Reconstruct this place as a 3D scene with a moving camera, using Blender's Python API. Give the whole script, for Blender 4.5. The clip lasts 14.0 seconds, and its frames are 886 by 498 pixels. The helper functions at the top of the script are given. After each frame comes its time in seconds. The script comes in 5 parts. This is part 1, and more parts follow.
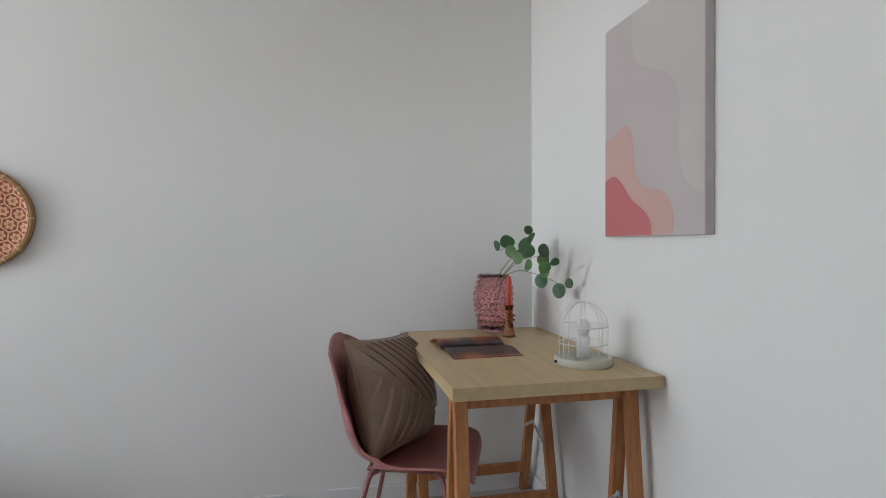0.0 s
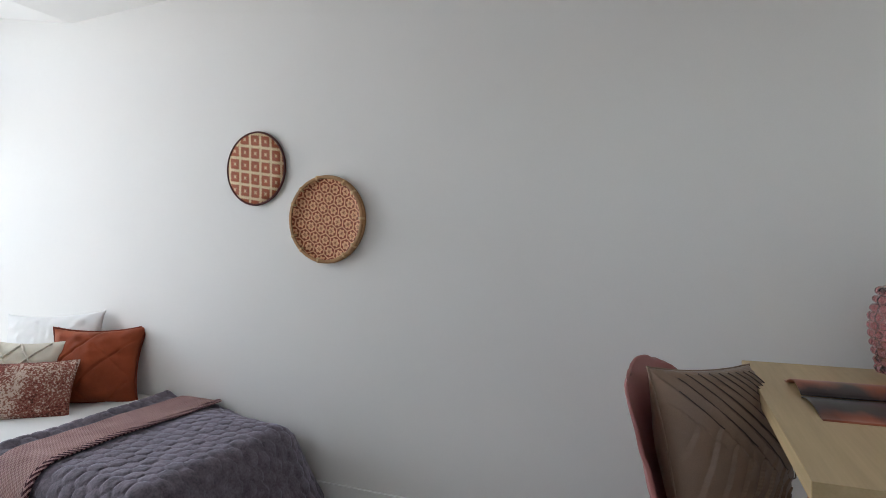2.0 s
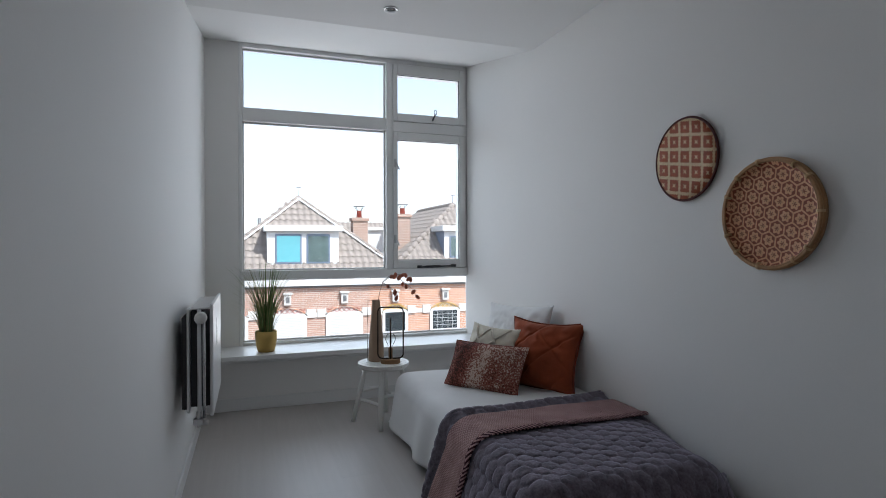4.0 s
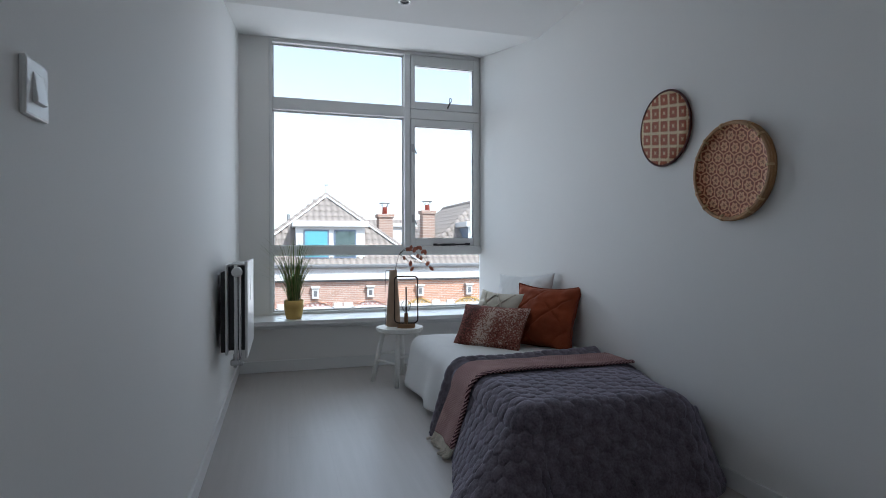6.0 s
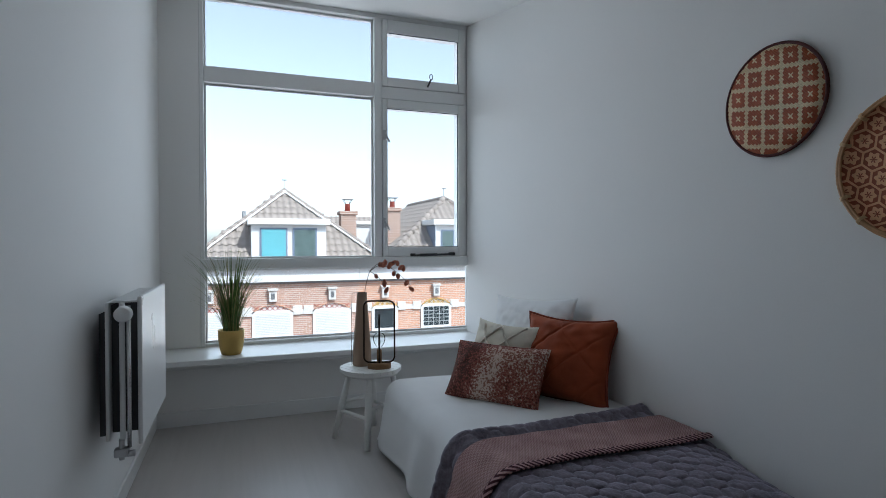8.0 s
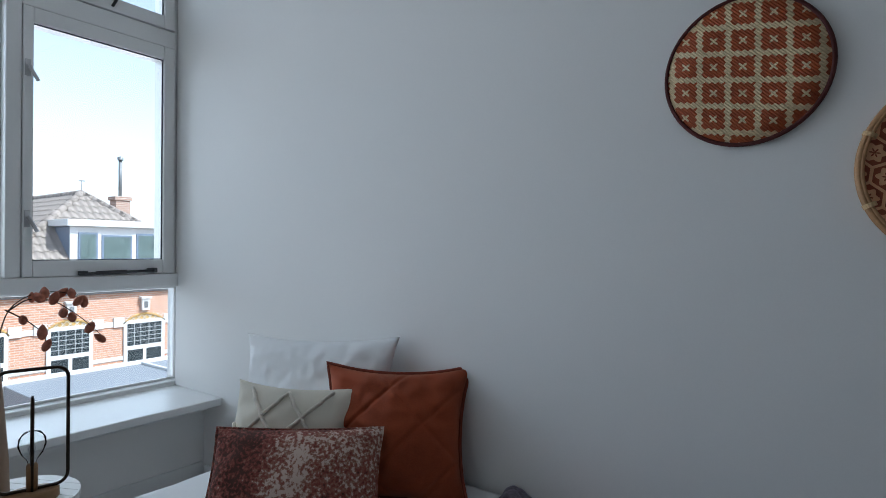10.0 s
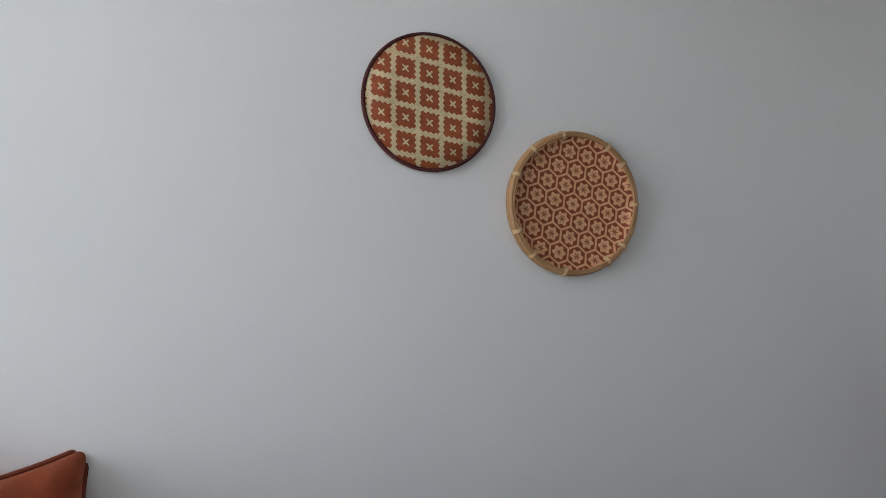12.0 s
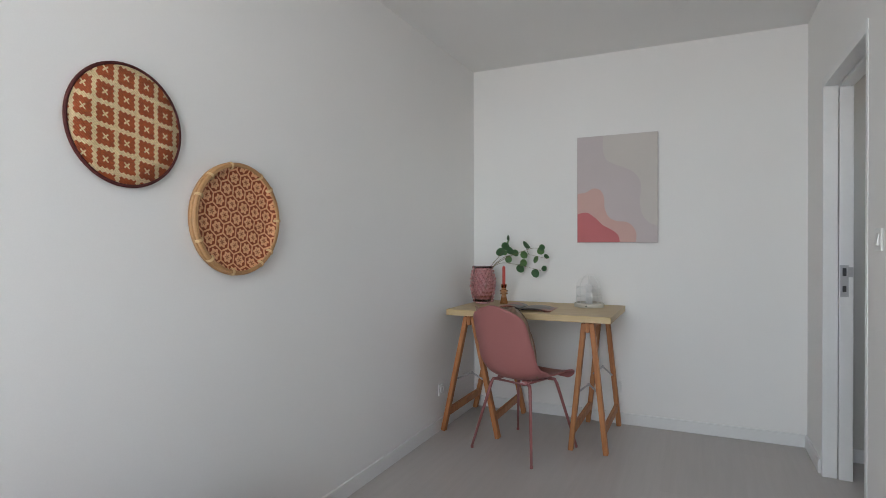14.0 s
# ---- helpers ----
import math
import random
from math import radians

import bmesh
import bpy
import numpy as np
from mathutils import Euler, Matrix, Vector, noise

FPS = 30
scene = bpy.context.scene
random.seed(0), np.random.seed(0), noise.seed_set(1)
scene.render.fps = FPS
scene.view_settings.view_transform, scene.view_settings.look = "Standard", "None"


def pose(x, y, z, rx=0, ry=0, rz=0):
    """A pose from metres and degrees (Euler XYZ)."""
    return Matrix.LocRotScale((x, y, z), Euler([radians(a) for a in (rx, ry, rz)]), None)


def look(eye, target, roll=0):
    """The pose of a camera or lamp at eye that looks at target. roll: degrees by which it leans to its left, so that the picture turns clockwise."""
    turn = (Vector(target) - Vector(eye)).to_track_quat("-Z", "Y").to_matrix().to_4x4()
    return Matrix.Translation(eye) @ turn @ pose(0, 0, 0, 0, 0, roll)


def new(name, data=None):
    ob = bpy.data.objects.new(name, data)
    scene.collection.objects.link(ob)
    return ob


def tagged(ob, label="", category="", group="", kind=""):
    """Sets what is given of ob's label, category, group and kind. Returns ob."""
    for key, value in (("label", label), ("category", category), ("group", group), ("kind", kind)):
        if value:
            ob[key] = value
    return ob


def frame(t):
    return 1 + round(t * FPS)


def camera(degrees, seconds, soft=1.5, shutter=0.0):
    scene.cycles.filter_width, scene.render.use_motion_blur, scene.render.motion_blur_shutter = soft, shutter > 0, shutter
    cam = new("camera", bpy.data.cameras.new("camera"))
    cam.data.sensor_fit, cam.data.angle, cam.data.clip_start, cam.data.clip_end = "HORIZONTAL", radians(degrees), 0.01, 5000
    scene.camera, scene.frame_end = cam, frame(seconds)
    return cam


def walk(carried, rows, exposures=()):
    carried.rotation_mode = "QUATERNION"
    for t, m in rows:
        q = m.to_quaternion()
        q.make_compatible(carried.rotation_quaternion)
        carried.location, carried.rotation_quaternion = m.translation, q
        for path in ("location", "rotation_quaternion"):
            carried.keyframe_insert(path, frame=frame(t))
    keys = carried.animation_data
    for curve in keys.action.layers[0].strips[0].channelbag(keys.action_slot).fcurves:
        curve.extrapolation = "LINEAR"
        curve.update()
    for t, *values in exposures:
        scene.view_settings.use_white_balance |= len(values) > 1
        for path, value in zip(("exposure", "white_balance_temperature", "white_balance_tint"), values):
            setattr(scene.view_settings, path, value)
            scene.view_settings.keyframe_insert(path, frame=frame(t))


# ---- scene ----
cam = camera(77.8, 14.0, 0.9)
PATH = [
    (0, (-0.126, 0.010, 1.185), (0.305, 1.963, 1.168), -0.2),
    (0.5, (0.014, 0.140, 1.181), (0.188, 2.132, 1.171), -0.3),
    (1, (0.090, 0.220, 1.192), (-0.064, 2.214, 1.179), -0.2),
    (1.5, (0.087, 0.294, 1.186), (-0.394, 2.235, 1.177), -0.2),
    (2, (0.012, 0.408, 1.180), (-0.763, 2.252, 1.162), -0.2),
    (2.5, (-0.112, 0.568, 1.188), (-1.201, 2.246, 1.173), 0.4),
    (3, (-0.143, 0.658, 1.192), (-1.564, 2.065, 1.168), -0.1),
    (3.5, (-0.068, 0.753, 1.194), (-1.838, 1.683, 1.174), -0.3),
    (4, (0.014, 0.774, 1.187), (-1.875, 1.431, 1.171), -0.1),
    (6.5, (0.372, 0.778, 0.978), (-1.550, 1.331, 0.961), -0.1),
    (7, (0.181, 0.834, 1.040), (-1.744, 1.374, 1.019), -0.1),
    (9.5, (-1.556, 1.010, 1.118), (-3.013, 2.378, 1.100), 0.3),
    (10, (-1.692, 1.050, 1.122), (-2.855, 2.676, 1.121), 0.4),
    (10.5, (-1.906, 1.028, 1.153), (-2.714, 2.858, 1.150), 0.3),
    (11, (-2.091, 1.054, 1.150), (-2.411, 3.028, 1.154), 0.3),
    (11.5, (-2.185, 1.142, 1.158), (-2.105, 3.141, 1.160), 0.1),
    (12, (-2.257, 1.158, 1.169), (-1.677, 3.072, 1.171), -0.3),
    (12.5, (-2.453, 1.148, 1.157), (-1.254, 2.749, 1.149), -0.2),
    (13, (-2.546, 1.080, 1.176), (-1.045, 2.401, 1.167), -0.4),
    (13.5, (-2.752, 1.042, 1.205), (-1.051, 2.089, 1.191), -0.2),
    (14, (-2.939, 1.018, 1.203), (-1.128, 1.864, 1.185), -0.2),
]
EXPOSURES = [(0, 2.3, 6290, 10), (0.5, 2.32, 6370, 9), (1.5, 2.2, 6300, 10), (2, 2.07, 6250, 10), (2.5, 1.86, 6100, 10), (3, 1.5, 6010, 10), (3.5, 1, 5960, 10), (4, 0.72, 5900, 10), (6.5, 0.8, 5660, 7), (7.2, 0.74, 5670, 6), (9.5, 0.46, 5540, 7), (10, 0.78, 5540, 6), (10.5, 1, 5620, 6), (11.5, 1.43, 5870, 8), (12, 1.66, 6130, 9), (12.5, 1.86, 6290, 10), (13, 2.02, 6390, 10), (14, 2.07, 6330, 10)]
walk(cam, [(t, look(eye, target, roll)) for t, eye, target, roll in PATH], EXPOSURES)

# ---- world and sun ----
SUN_ELEV, SUN_TURN = 52.0, -30.0
world = bpy.data.worlds.new("sky")
scene.world = world
world.use_nodes = True
wn = world.node_tree
sky = wn.nodes.new("ShaderNodeTexSky")
sky.sky_type = "NISHITA"
sky.sun_disc = False
sky.air_density, sky.dust_density, sky.ozone_density = 1.0, 1.2, 1.0
sky.sun_elevation = radians(SUN_ELEV)
sky.sun_rotation = radians(90 + SUN_TURN)
wn.nodes["Background"].inputs["Strength"].default_value = 0.19
haze = wn.nodes.new("ShaderNodeHueSaturation")
haze.inputs["Saturation"].default_value = 0.5
wn.links.new(sky.outputs["Color"], haze.inputs["Color"])
wn.links.new(haze.outputs["Color"], wn.nodes["Background"].inputs["Color"])
sun = new("sun", bpy.data.lights.new("sun", "SUN"))
sun.data.energy, sun.data.angle, sun.data.color = 4.0, radians(0.6), (1.0, 0.95, 0.88)
sx = math.cos(radians(SUN_ELEV)) * math.cos(radians(SUN_TURN))
sy = -math.cos(radians(SUN_ELEV)) * math.sin(radians(SUN_TURN))
sun.matrix_world = look((30 * sx, 30 * sy, 30 * math.sin(radians(SUN_ELEV))), (0, 0, 0))

# daylight in the window's opening
day = new("window_daylight", bpy.data.lights.new("window_daylight", "AREA"))
day.data.shape, day.data.size, day.data.size_y = "RECTANGLE", 1.86, 2.26
day.data.spread = radians(138)
day.data.energy, day.data.color = 8.9, (0.95, 0.98, 1.0)
day.matrix_world = look((-4.585, 1.645, 1.57), (0.0, 1.645, 1.57))

# ---- materials ----


def link(nt, a, b):
    nt.links.new(a, b)


def node(nt, kind, **values):
    n = nt.nodes.new(kind)
    for key, value in values.items():
        n.inputs[key].default_value = value
    return n


def calc(nt, op, a, b=0.0, c=0.0):
    """One math node on sockets or numbers."""
    n = nt.nodes.new("ShaderNodeMath")
    n.operation = op
    for i, v in enumerate((a, b, c)):
        if isinstance(v, (int, float)):
            n.inputs[i].default_value = v
        else:
            nt.links.new(v, n.inputs[i])
    return n.outputs[0]


def blend(nt, fac, a, b):
    n = nt.nodes.new("ShaderNodeMix")
    n.data_type = "RGBA"
    for sock, v in ((n.inputs[0], fac), (n.inputs[6], a), (n.inputs[7], b)):
        if isinstance(v, tuple):
            sock.default_value = (*v, 1)
        elif isinstance(v, (int, float)):
            sock.default_value = v
        else:
            nt.links.new(v, sock)
    return n.outputs[2]


def start(name, rough=0.6, metal=0.0, spec=0.5):
    m = bpy.data.materials.new(name)
    m.use_nodes = True
    nt = m.node_tree
    b = nt.nodes["Principled BSDF"]
    b.inputs["Roughness"].default_value = rough
    b.inputs["Metallic"].default_value = metal
    b.inputs["Specular IOR Level"].default_value = spec
    co = nt.nodes.new("ShaderNodeTexCoord").outputs["Object"]
    return m, nt, b, co


def noise_out(nt, co, scale, detail=4.0, stretch=None):
    n = node(nt, "ShaderNodeTexNoise", Scale=scale, Detail=detail)
    if stretch:
        mp = nt.nodes.new("ShaderNodeMapping")
        mp.inputs["Scale"].default_value = stretch
        link(nt, co, mp.inputs["Vector"])
        co = mp.outputs["Vector"]
    link(nt, co, n.inputs["Vector"])
    return n.outputs["Fac"]


def bump(nt, b, height, strength=0.3, dist=0.002):
    n = node(nt, "ShaderNodeBump", Strength=strength, Distance=dist)
    link(nt, height, n.inputs["Height"])
    link(nt, n.outputs["Normal"], b.inputs["Normal"])


def plain(name, col, rough=0.6, metal=0.0, var=0.12, big=3.0, fine=120.0, rel=0.2, dist=0.001, stretch=None, spec=0.5, wear=0.0):
    """A surface of one colour with grain and stains at two scales and fine relief."""
    m, nt, b, co = start(name, rough, metal, spec)
    n1 = noise_out(nt, co, big, 5.0)
    n2 = noise_out(nt, co, fine, 3.0, stretch)
    f = calc(nt, "ADD", calc(nt, "MULTIPLY", n1, 0.6), calc(nt, "MULTIPLY", n2, 0.4))
    lo = tuple(max(0.0, c * (1 - var)) for c in col)
    hi = tuple(min(1.0, c * (1 + var)) for c in col)
    r = nt.nodes.new("ShaderNodeMapRange")
    r.inputs[1].default_value, r.inputs[2].default_value = 0.32, 0.68
    link(nt, f, r.inputs[0])
    link(nt, blend(nt, r.outputs[0], lo, hi), b.inputs["Base Color"])
    rr = calc(nt, "ADD", calc(nt, "MULTIPLY", n1, 0.16), rough - 0.08)
    link(nt, rr, b.inputs["Roughness"])
    if rel:
        bump(nt, b, n2, rel, dist)
    return m


def wood(name, light, dark, scale=1.0, along=0, rough=0.5, tone=0.16):
    m, nt, b, co = start(name, rough)
    st = [14.0, 14.0, 14.0]
    st[along] = 0.8
    n1 = noise_out(nt, co, 2.2 * scale, 6.0, tuple(st))
    st2 = [90.0, 90.0, 90.0]
    st2[along] = 3.0
    n2 = noise_out(nt, co, 2.0 * scale, 3.0, tuple(st2))
    info = nt.nodes.new("ShaderNodeObjectInfo")
    f = calc(nt, "ADD", calc(nt, "MULTIPLY", n1, 0.7), calc(nt, "MULTIPLY", n2, 0.3))
    r = nt.nodes.new("ShaderNodeMapRange")
    r.inputs[1].default_value, r.inputs[2].default_value = 0.35, 0.66
    link(nt, f, r.inputs[0])
    col = blend(nt, r.outputs[0], dark, light)
    hsv = nt.nodes.new("ShaderNodeHueSaturation")
    link(nt, col, hsv.inputs["Color"])
    link(nt, calc(nt, "ADD", calc(nt, "MULTIPLY", info.outputs["Random"], tone), 1.0 - tone / 2), hsv.inputs["Value"])
    link(nt, hsv.outputs["Color"], b.inputs["Base Color"])
    bump(nt, b, n2, 0.15, 0.001)
    return m


def glassy(name, col, rough=0.02, ior=1.45):
    m, nt, b, co = start(name, rough)
    b.inputs["Base Color"].default_value = (*col, 1)
    b.inputs["Transmission Weight"].default_value = 1.0
    b.inputs["IOR"].default_value = ior
    return m


def pane_mat():
    m = bpy.data.materials.new("window glass")
    m.use_nodes = True
    nt = m.node_tree
    nt.nodes.remove(nt.nodes["Principled BSDF"])
    clear = node(nt, "ShaderNodeBsdfTransparent", Color=(0.97, 0.985, 0.98, 1))
    gloss = node(nt, "ShaderNodeBsdfGlossy", Roughness=0.01)
    fr = node(nt, "ShaderNodeFresnel", IOR=1.45)
    mx = nt.nodes.new("ShaderNodeMixShader")
    link(nt, fr.outputs[0], mx.inputs[0])
    link(nt, clear.outputs[0], mx.inputs[1])
    link(nt, gloss.outputs[0], mx.inputs[2])
    link(nt, mx.outputs[0], nt.nodes["Material Output"].inputs["Surface"])
    return m


WALL = plain("white wall paint", (0.86, 0.85, 0.83), 0.75, var=0.02, big=1.2, fine=260, rel=0.12, dist=0.0008)
CEIL = plain("white ceiling paint", (0.87, 0.865, 0.85), 0.8, var=0.02, big=1.0, fine=240, rel=0.1)
TRIM = plain("white satin lacquer", (0.80, 0.80, 0.79), 0.35, var=0.02, big=4, fine=60, rel=0.05)
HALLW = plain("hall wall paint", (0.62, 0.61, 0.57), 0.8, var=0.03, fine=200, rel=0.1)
GLASS = pane_mat()
STEEL = plain("brushed steel", (0.55, 0.55, 0.56), 0.35, 1.0, var=0.08, fine=200, stretch=(1, 1, 20))
DARKMETAL = plain("dark oxidised metal", (0.08, 0.08, 0.085), 0.4, 0.9, var=0.2, fine=200)
FLOORW = wood("pale grey oak laminate", (0.51, 0.477, 0.455), (0.475, 0.445, 0.422), 1.0, 0, 0.37, 0.035)
FLOORGAP = plain("floor joint", (0.46, 0.43, 0.41), 0.9, var=0.1)


def mesh_box(bm, x0, x1, y0, y1, z0, z1):
    v = [bm.verts.new(p) for p in ((x0, y0, z0), (x1, y0, z0), (x1, y1, z0), (x0, y1, z0), (x0, y0, z1), (x1, y0, z1), (x1, y1, z1), (x0, y1, z1))]
    for q in ((3, 2, 1, 0), (4, 5, 6, 7), (0, 1, 5, 4), (1, 2, 6, 5), (2, 3, 7, 6), (3, 0, 4, 7)):
        bm.faces.new([v[i] for i in q])


def bx(x0, x1, y0, y1, z0, z1, bev=0.003, segs=2):
    bm = bmesh.new()
    mesh_box(bm, min(x0, x1), max(x0, x1), min(y0, y1), max(y0, y1), min(z0, z1), max(z0, z1))
    if bev:
        bmesh.ops.bevel(bm, geom=bm.edges[:], offset=bev, segments=segs, affect="EDGES", profile=0.6)
    return bm


def tube(points, r, n=10, closed=False, caps=True):
    """A round bar swept along points; r may be one radius or one for each point."""
    bm = bmesh.new()
    pts = [Vector(p) for p in points]
    k = len(pts)
    rad = [r] * k if isinstance(r, (int, float)) else r
    rings, side = [], None
    for i, p in enumerate(pts):
        a = pts[(i - 1) % k] if closed or i else p
        b = pts[(i + 1) % k] if closed or i < k - 1 else p
        d = (b - a).normalized()
        if side is None:
            side = d.orthogonal().normalized()
        side = (side - d * side.dot(d)).normalized()
        up = d.cross(side)
        rings.append([bm.verts.new(p + (side * math.cos(t) + up * math.sin(t)) * rad[i]) for t in (2 * math.pi * j / n for j in range(n))])
    for i in range(k if closed else k - 1):
        a, b = rings[i], rings[(i + 1) % k]
        off = 0
        if closed and i == k - 1:
            off = min(range(n), key=lambda o: (a[0].co - b[o].co).length)
        for j in range(n):
            bm.faces.new((a[j], a[(j + 1) % n], b[(j + 1 + off) % n], b[(j + off) % n]))
    if caps and not closed:
        bm.faces.new(rings[0][::-1])
        bm.faces.new(rings[-1])
    for f in bm.faces:
        f.smooth = True
    return bm


def bar(p0, p1, w, d, bev=0.003, up=(0, 0, 1)):
    """A square bar from p0 to p1, w wide and d deep."""
    p0, p1 = Vector(p0), Vector(p1)
    z = (p1 - p0).normalized()
    x = Vector(up).cross(z)
    if x.length < 0.01:
        x = Vector((1, 0, 0))
    x.normalize()
    y = z.cross(x)
    bm = bx(-w / 2, w / 2, -d / 2, d / 2, 0, (p1 - p0).length, bev, 1)
    m = Matrix((x, y, z)).transposed().to_4x4()
    m.translation = p0
    bm.transform(m)
    return bm


def lathe(profile, n=40, close=False):
    bm = bmesh.new()
    rings = []
    for r, z in profile:
        if r < 1e-5:
            rings.append([bm.verts.new((0, 0, z))])
        else:
            rings.append([bm.verts.new((r * math.cos(2 * math.pi * j / n), r * math.sin(2 * math.pi * j / n), z)) for j in range(n)])
    pairs = list(zip(rings, rings[1:])) + ([(rings[-1], rings[0])] if close else [])
    for a, b in pairs:
        for j in range(n):
            q = [a[j % len(a)], a[(j + 1) % len(a)], b[(j + 1) % len(b)], b[j % len(b)]]
            q = [v for i, v in enumerate(q) if v not in q[:i]]
            if len(q) > 2:
                bm.faces.new(q)
    for f in bm.faces:
        f.smooth = True
    return bm


def surface(fn, nu, nv, closed_u=False):
    """A grid surface from fn(u, v) with u and v from 0 to 1."""
    bm = bmesh.new()
    g = [[bm.verts.new(fn(i / nu, j / nv)) for j in range(nv + 1)] for i in range(nu + (0 if closed_u else 1))]
    for i in range(nu):
        for j in range(nv):
            a, b = g[i], g[(i + 1) % len(g)]
            bm.faces.new((a[j], b[j], b[j + 1], a[j + 1]))
    for f in bm.faces:
        f.smooth = True
    return bm


def join(*parts):
    out = bmesh.new()
    for p in parts:
        me = bpy.data.meshes.new("tmp")
        p.to_mesh(me)
        p.free()
        out.from_mesh(me)
        bpy.data.meshes.remove(me)
    return out


def moved(bm, m):
    bm.transform(m)
    return bm


def as_mesh(bm, name, mat):
    me = bpy.data.meshes.new(name)
    bmesh.ops.recalc_face_normals(bm, faces=bm.faces[:])
    bm.to_mesh(me)
    bm.free()
    me.materials.append(mat)
    return me


def part(name, bm, mat, parent, label="", at=None):
    ob = new(name, as_mesh(bm, name, mat))
    ob.parent = parent
    if at is not None:
        ob.matrix_basis = at
    if label:
        tagged(ob, label)
    return ob


def thing(name, label, category, m=None, group="", kind=""):
    ob = new(name)
    ob.empty_display_size = 0.05
    if m is not None:
        ob.matrix_basis = m
    return tagged(ob, label, category, group, kind)


def structure(name, bm, mat, label):
    return tagged(new(name, as_mesh(bm, name, mat)), label, "", "", "structure")


def solid(ob, thick, offset=0.0):
    md = ob.modifiers.new("thickness", "SOLIDIFY")
    md.thickness, md.offset = thick, offset
    return ob


# ---- the room ----
NY, SY, EX, WX = 2.545, 0.443, 0.88, -4.445      # north, south, east walls; the window's inner face
CZ, SLX, SLZ = 2.482, -3.245, 2.73               # ceiling, where it starts to rise, its height at the window
DX0, DX1, DZ = -0.36, 0.432, 2.0                # the doorway
SILLX, SILLZ, BOXX = -4.03, 0.415, -4.18

structure("wall_north", bx(WX, EX + 0.2, NY, NY + 0.2, -0.1, 2.95, 0), WALL, "smooth white painted plaster wall")
structure("wall_east", bx(EX, EX + 0.2, SY - 0.12, NY, -0.1, 2.6, 0), WALL, "smooth white painted plaster wall")
structure("wall_south", join(bx(-4.9, DX0 - 0.028, SY - 0.12, SY, -0.1, 2.95, 0), bx(DX1 + 0.028, EX, SY - 0.12, SY, -0.1, 2.6, 0),
                             bx(DX0 - 0.028, DX1 + 0.028, SY - 0.12, SY, DZ + 0.042, 2.6, 0)), WALL, "smooth white painted plaster wall with a doorway")
structure("wall_west", join(bx(-4.635, BOXX, SY, NY, -0.1, SILLZ - 0.035, 0), bx(-4.675, WX - 0.004, SY, 0.678, SILLZ - 0.035, 2.95, 0),
                            bx(-4.675, WX, 0.678, NY + 0.2, 2.745, 2.95, 0), bx(-4.675, WX - 0.004, 2.625, NY + 0.3, -0.1, 2.95, 0)),
          WALL, "white painted wall below and beside the window")
bm = bmesh.new()
cs = [bm.verts.new(p) for p in ((EX + 0.2, SY - 0.12, CZ), (EX + 0.2, NY + 0.2, CZ), (SLX, NY + 0.2, CZ), (SLX, SY - 0.12, CZ),
                                (WX - 0.15, NY + 0.2, SLZ + 0.031), (WX - 0.15, SY - 0.12, SLZ + 0.031))]
bm.faces.new((cs[0], cs[1], cs[2], cs[3]))
bm.faces.new((cs[3], cs[2], cs[4], cs[5]))
ext = bmesh.ops.extrude_face_region(bm, geom=bm.faces[:])
bmesh.ops.translate(bm, vec=(0, 0, 0.15), verts=[v for v in ext["geom"] if isinstance(v, bmesh.types.BMVert)])
structure("ceiling", bm, CEIL, "white painted ceiling that rises towards the window")

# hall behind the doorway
# opening added in the unseen far wall to let daylight into the hall
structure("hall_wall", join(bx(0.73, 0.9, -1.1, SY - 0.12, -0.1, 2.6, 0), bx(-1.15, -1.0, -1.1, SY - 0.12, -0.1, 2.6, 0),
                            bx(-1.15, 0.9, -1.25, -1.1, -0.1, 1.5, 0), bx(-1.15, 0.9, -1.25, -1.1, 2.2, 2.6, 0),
                            bx(-1.15, -0.6, -1.25, -1.1, 1.5, 2.2, 0), bx(0.4, 0.9, -1.25, -1.1, 1.5, 2.2, 0)), HALLW, "grey-white walls of the hall behind the door with an added opening")
structure("hall_ceiling", bx(-1.15, 0.9, -1.25, SY - 0.12, CZ, 2.6, 0), CEIL, "white hall ceiling")

# floor of laminate planks
floor = structure("floor", bx(-4.7, 0.95, -1.2, NY + 0.02, -0.12, -0.012, 0), FLOORGAP, "pale grey oak laminate floor")
random.seed(4)
rows = 20
for i in range(rows):
    y1 = NY - 0.004 - i * 0.1925
    y0 = y1 - 0.1923
    if y1 < -1.1:
        break
    x = -4.25 - random.random() * 1.2
    while x < 0.95:
        a, b = max(x, -4.19), min(x + 1.282, 0.87 if y0 > SY - 0.12 else 0.74)
        if b - a > 0.03 and (y0 > SY - 0.1 or b > -1.0):
            part("plank", bx(max(a, -1.0) if y0 < SY - 0.12 else a, b, max(y0, -1.1), y1, -0.012, 0.0, 0), FLOORW, floor)
        x += 1.2825

# baseboards
base = structure("baseboard", bx(-4.16, EX, NY - 0.013, NY, 0.0, 0.075, 0.003), TRIM, "low white painted baseboards")
part("baseboard_piece", bx(EX - 0.013, EX, SY, NY - 0.013, 0.0, 0.075, 0.003), TRIM, base)
part("baseboard_piece", bx(BOXX, DX0 - 0.045, SY, SY + 0.013, 0.0, 0.075, 0.003), TRIM, base)
part("baseboard_piece", bx(DX1 + 0.045, EX - 0.013, SY, SY + 0.013, 0.0, 0.075, 0.003), TRIM, base)
part("baseboard_piece", bx(BOXX, BOXX + 0.013, SY + 0.013, NY - 0.013, 0.0, 0.09, 0.003), TRIM, base)
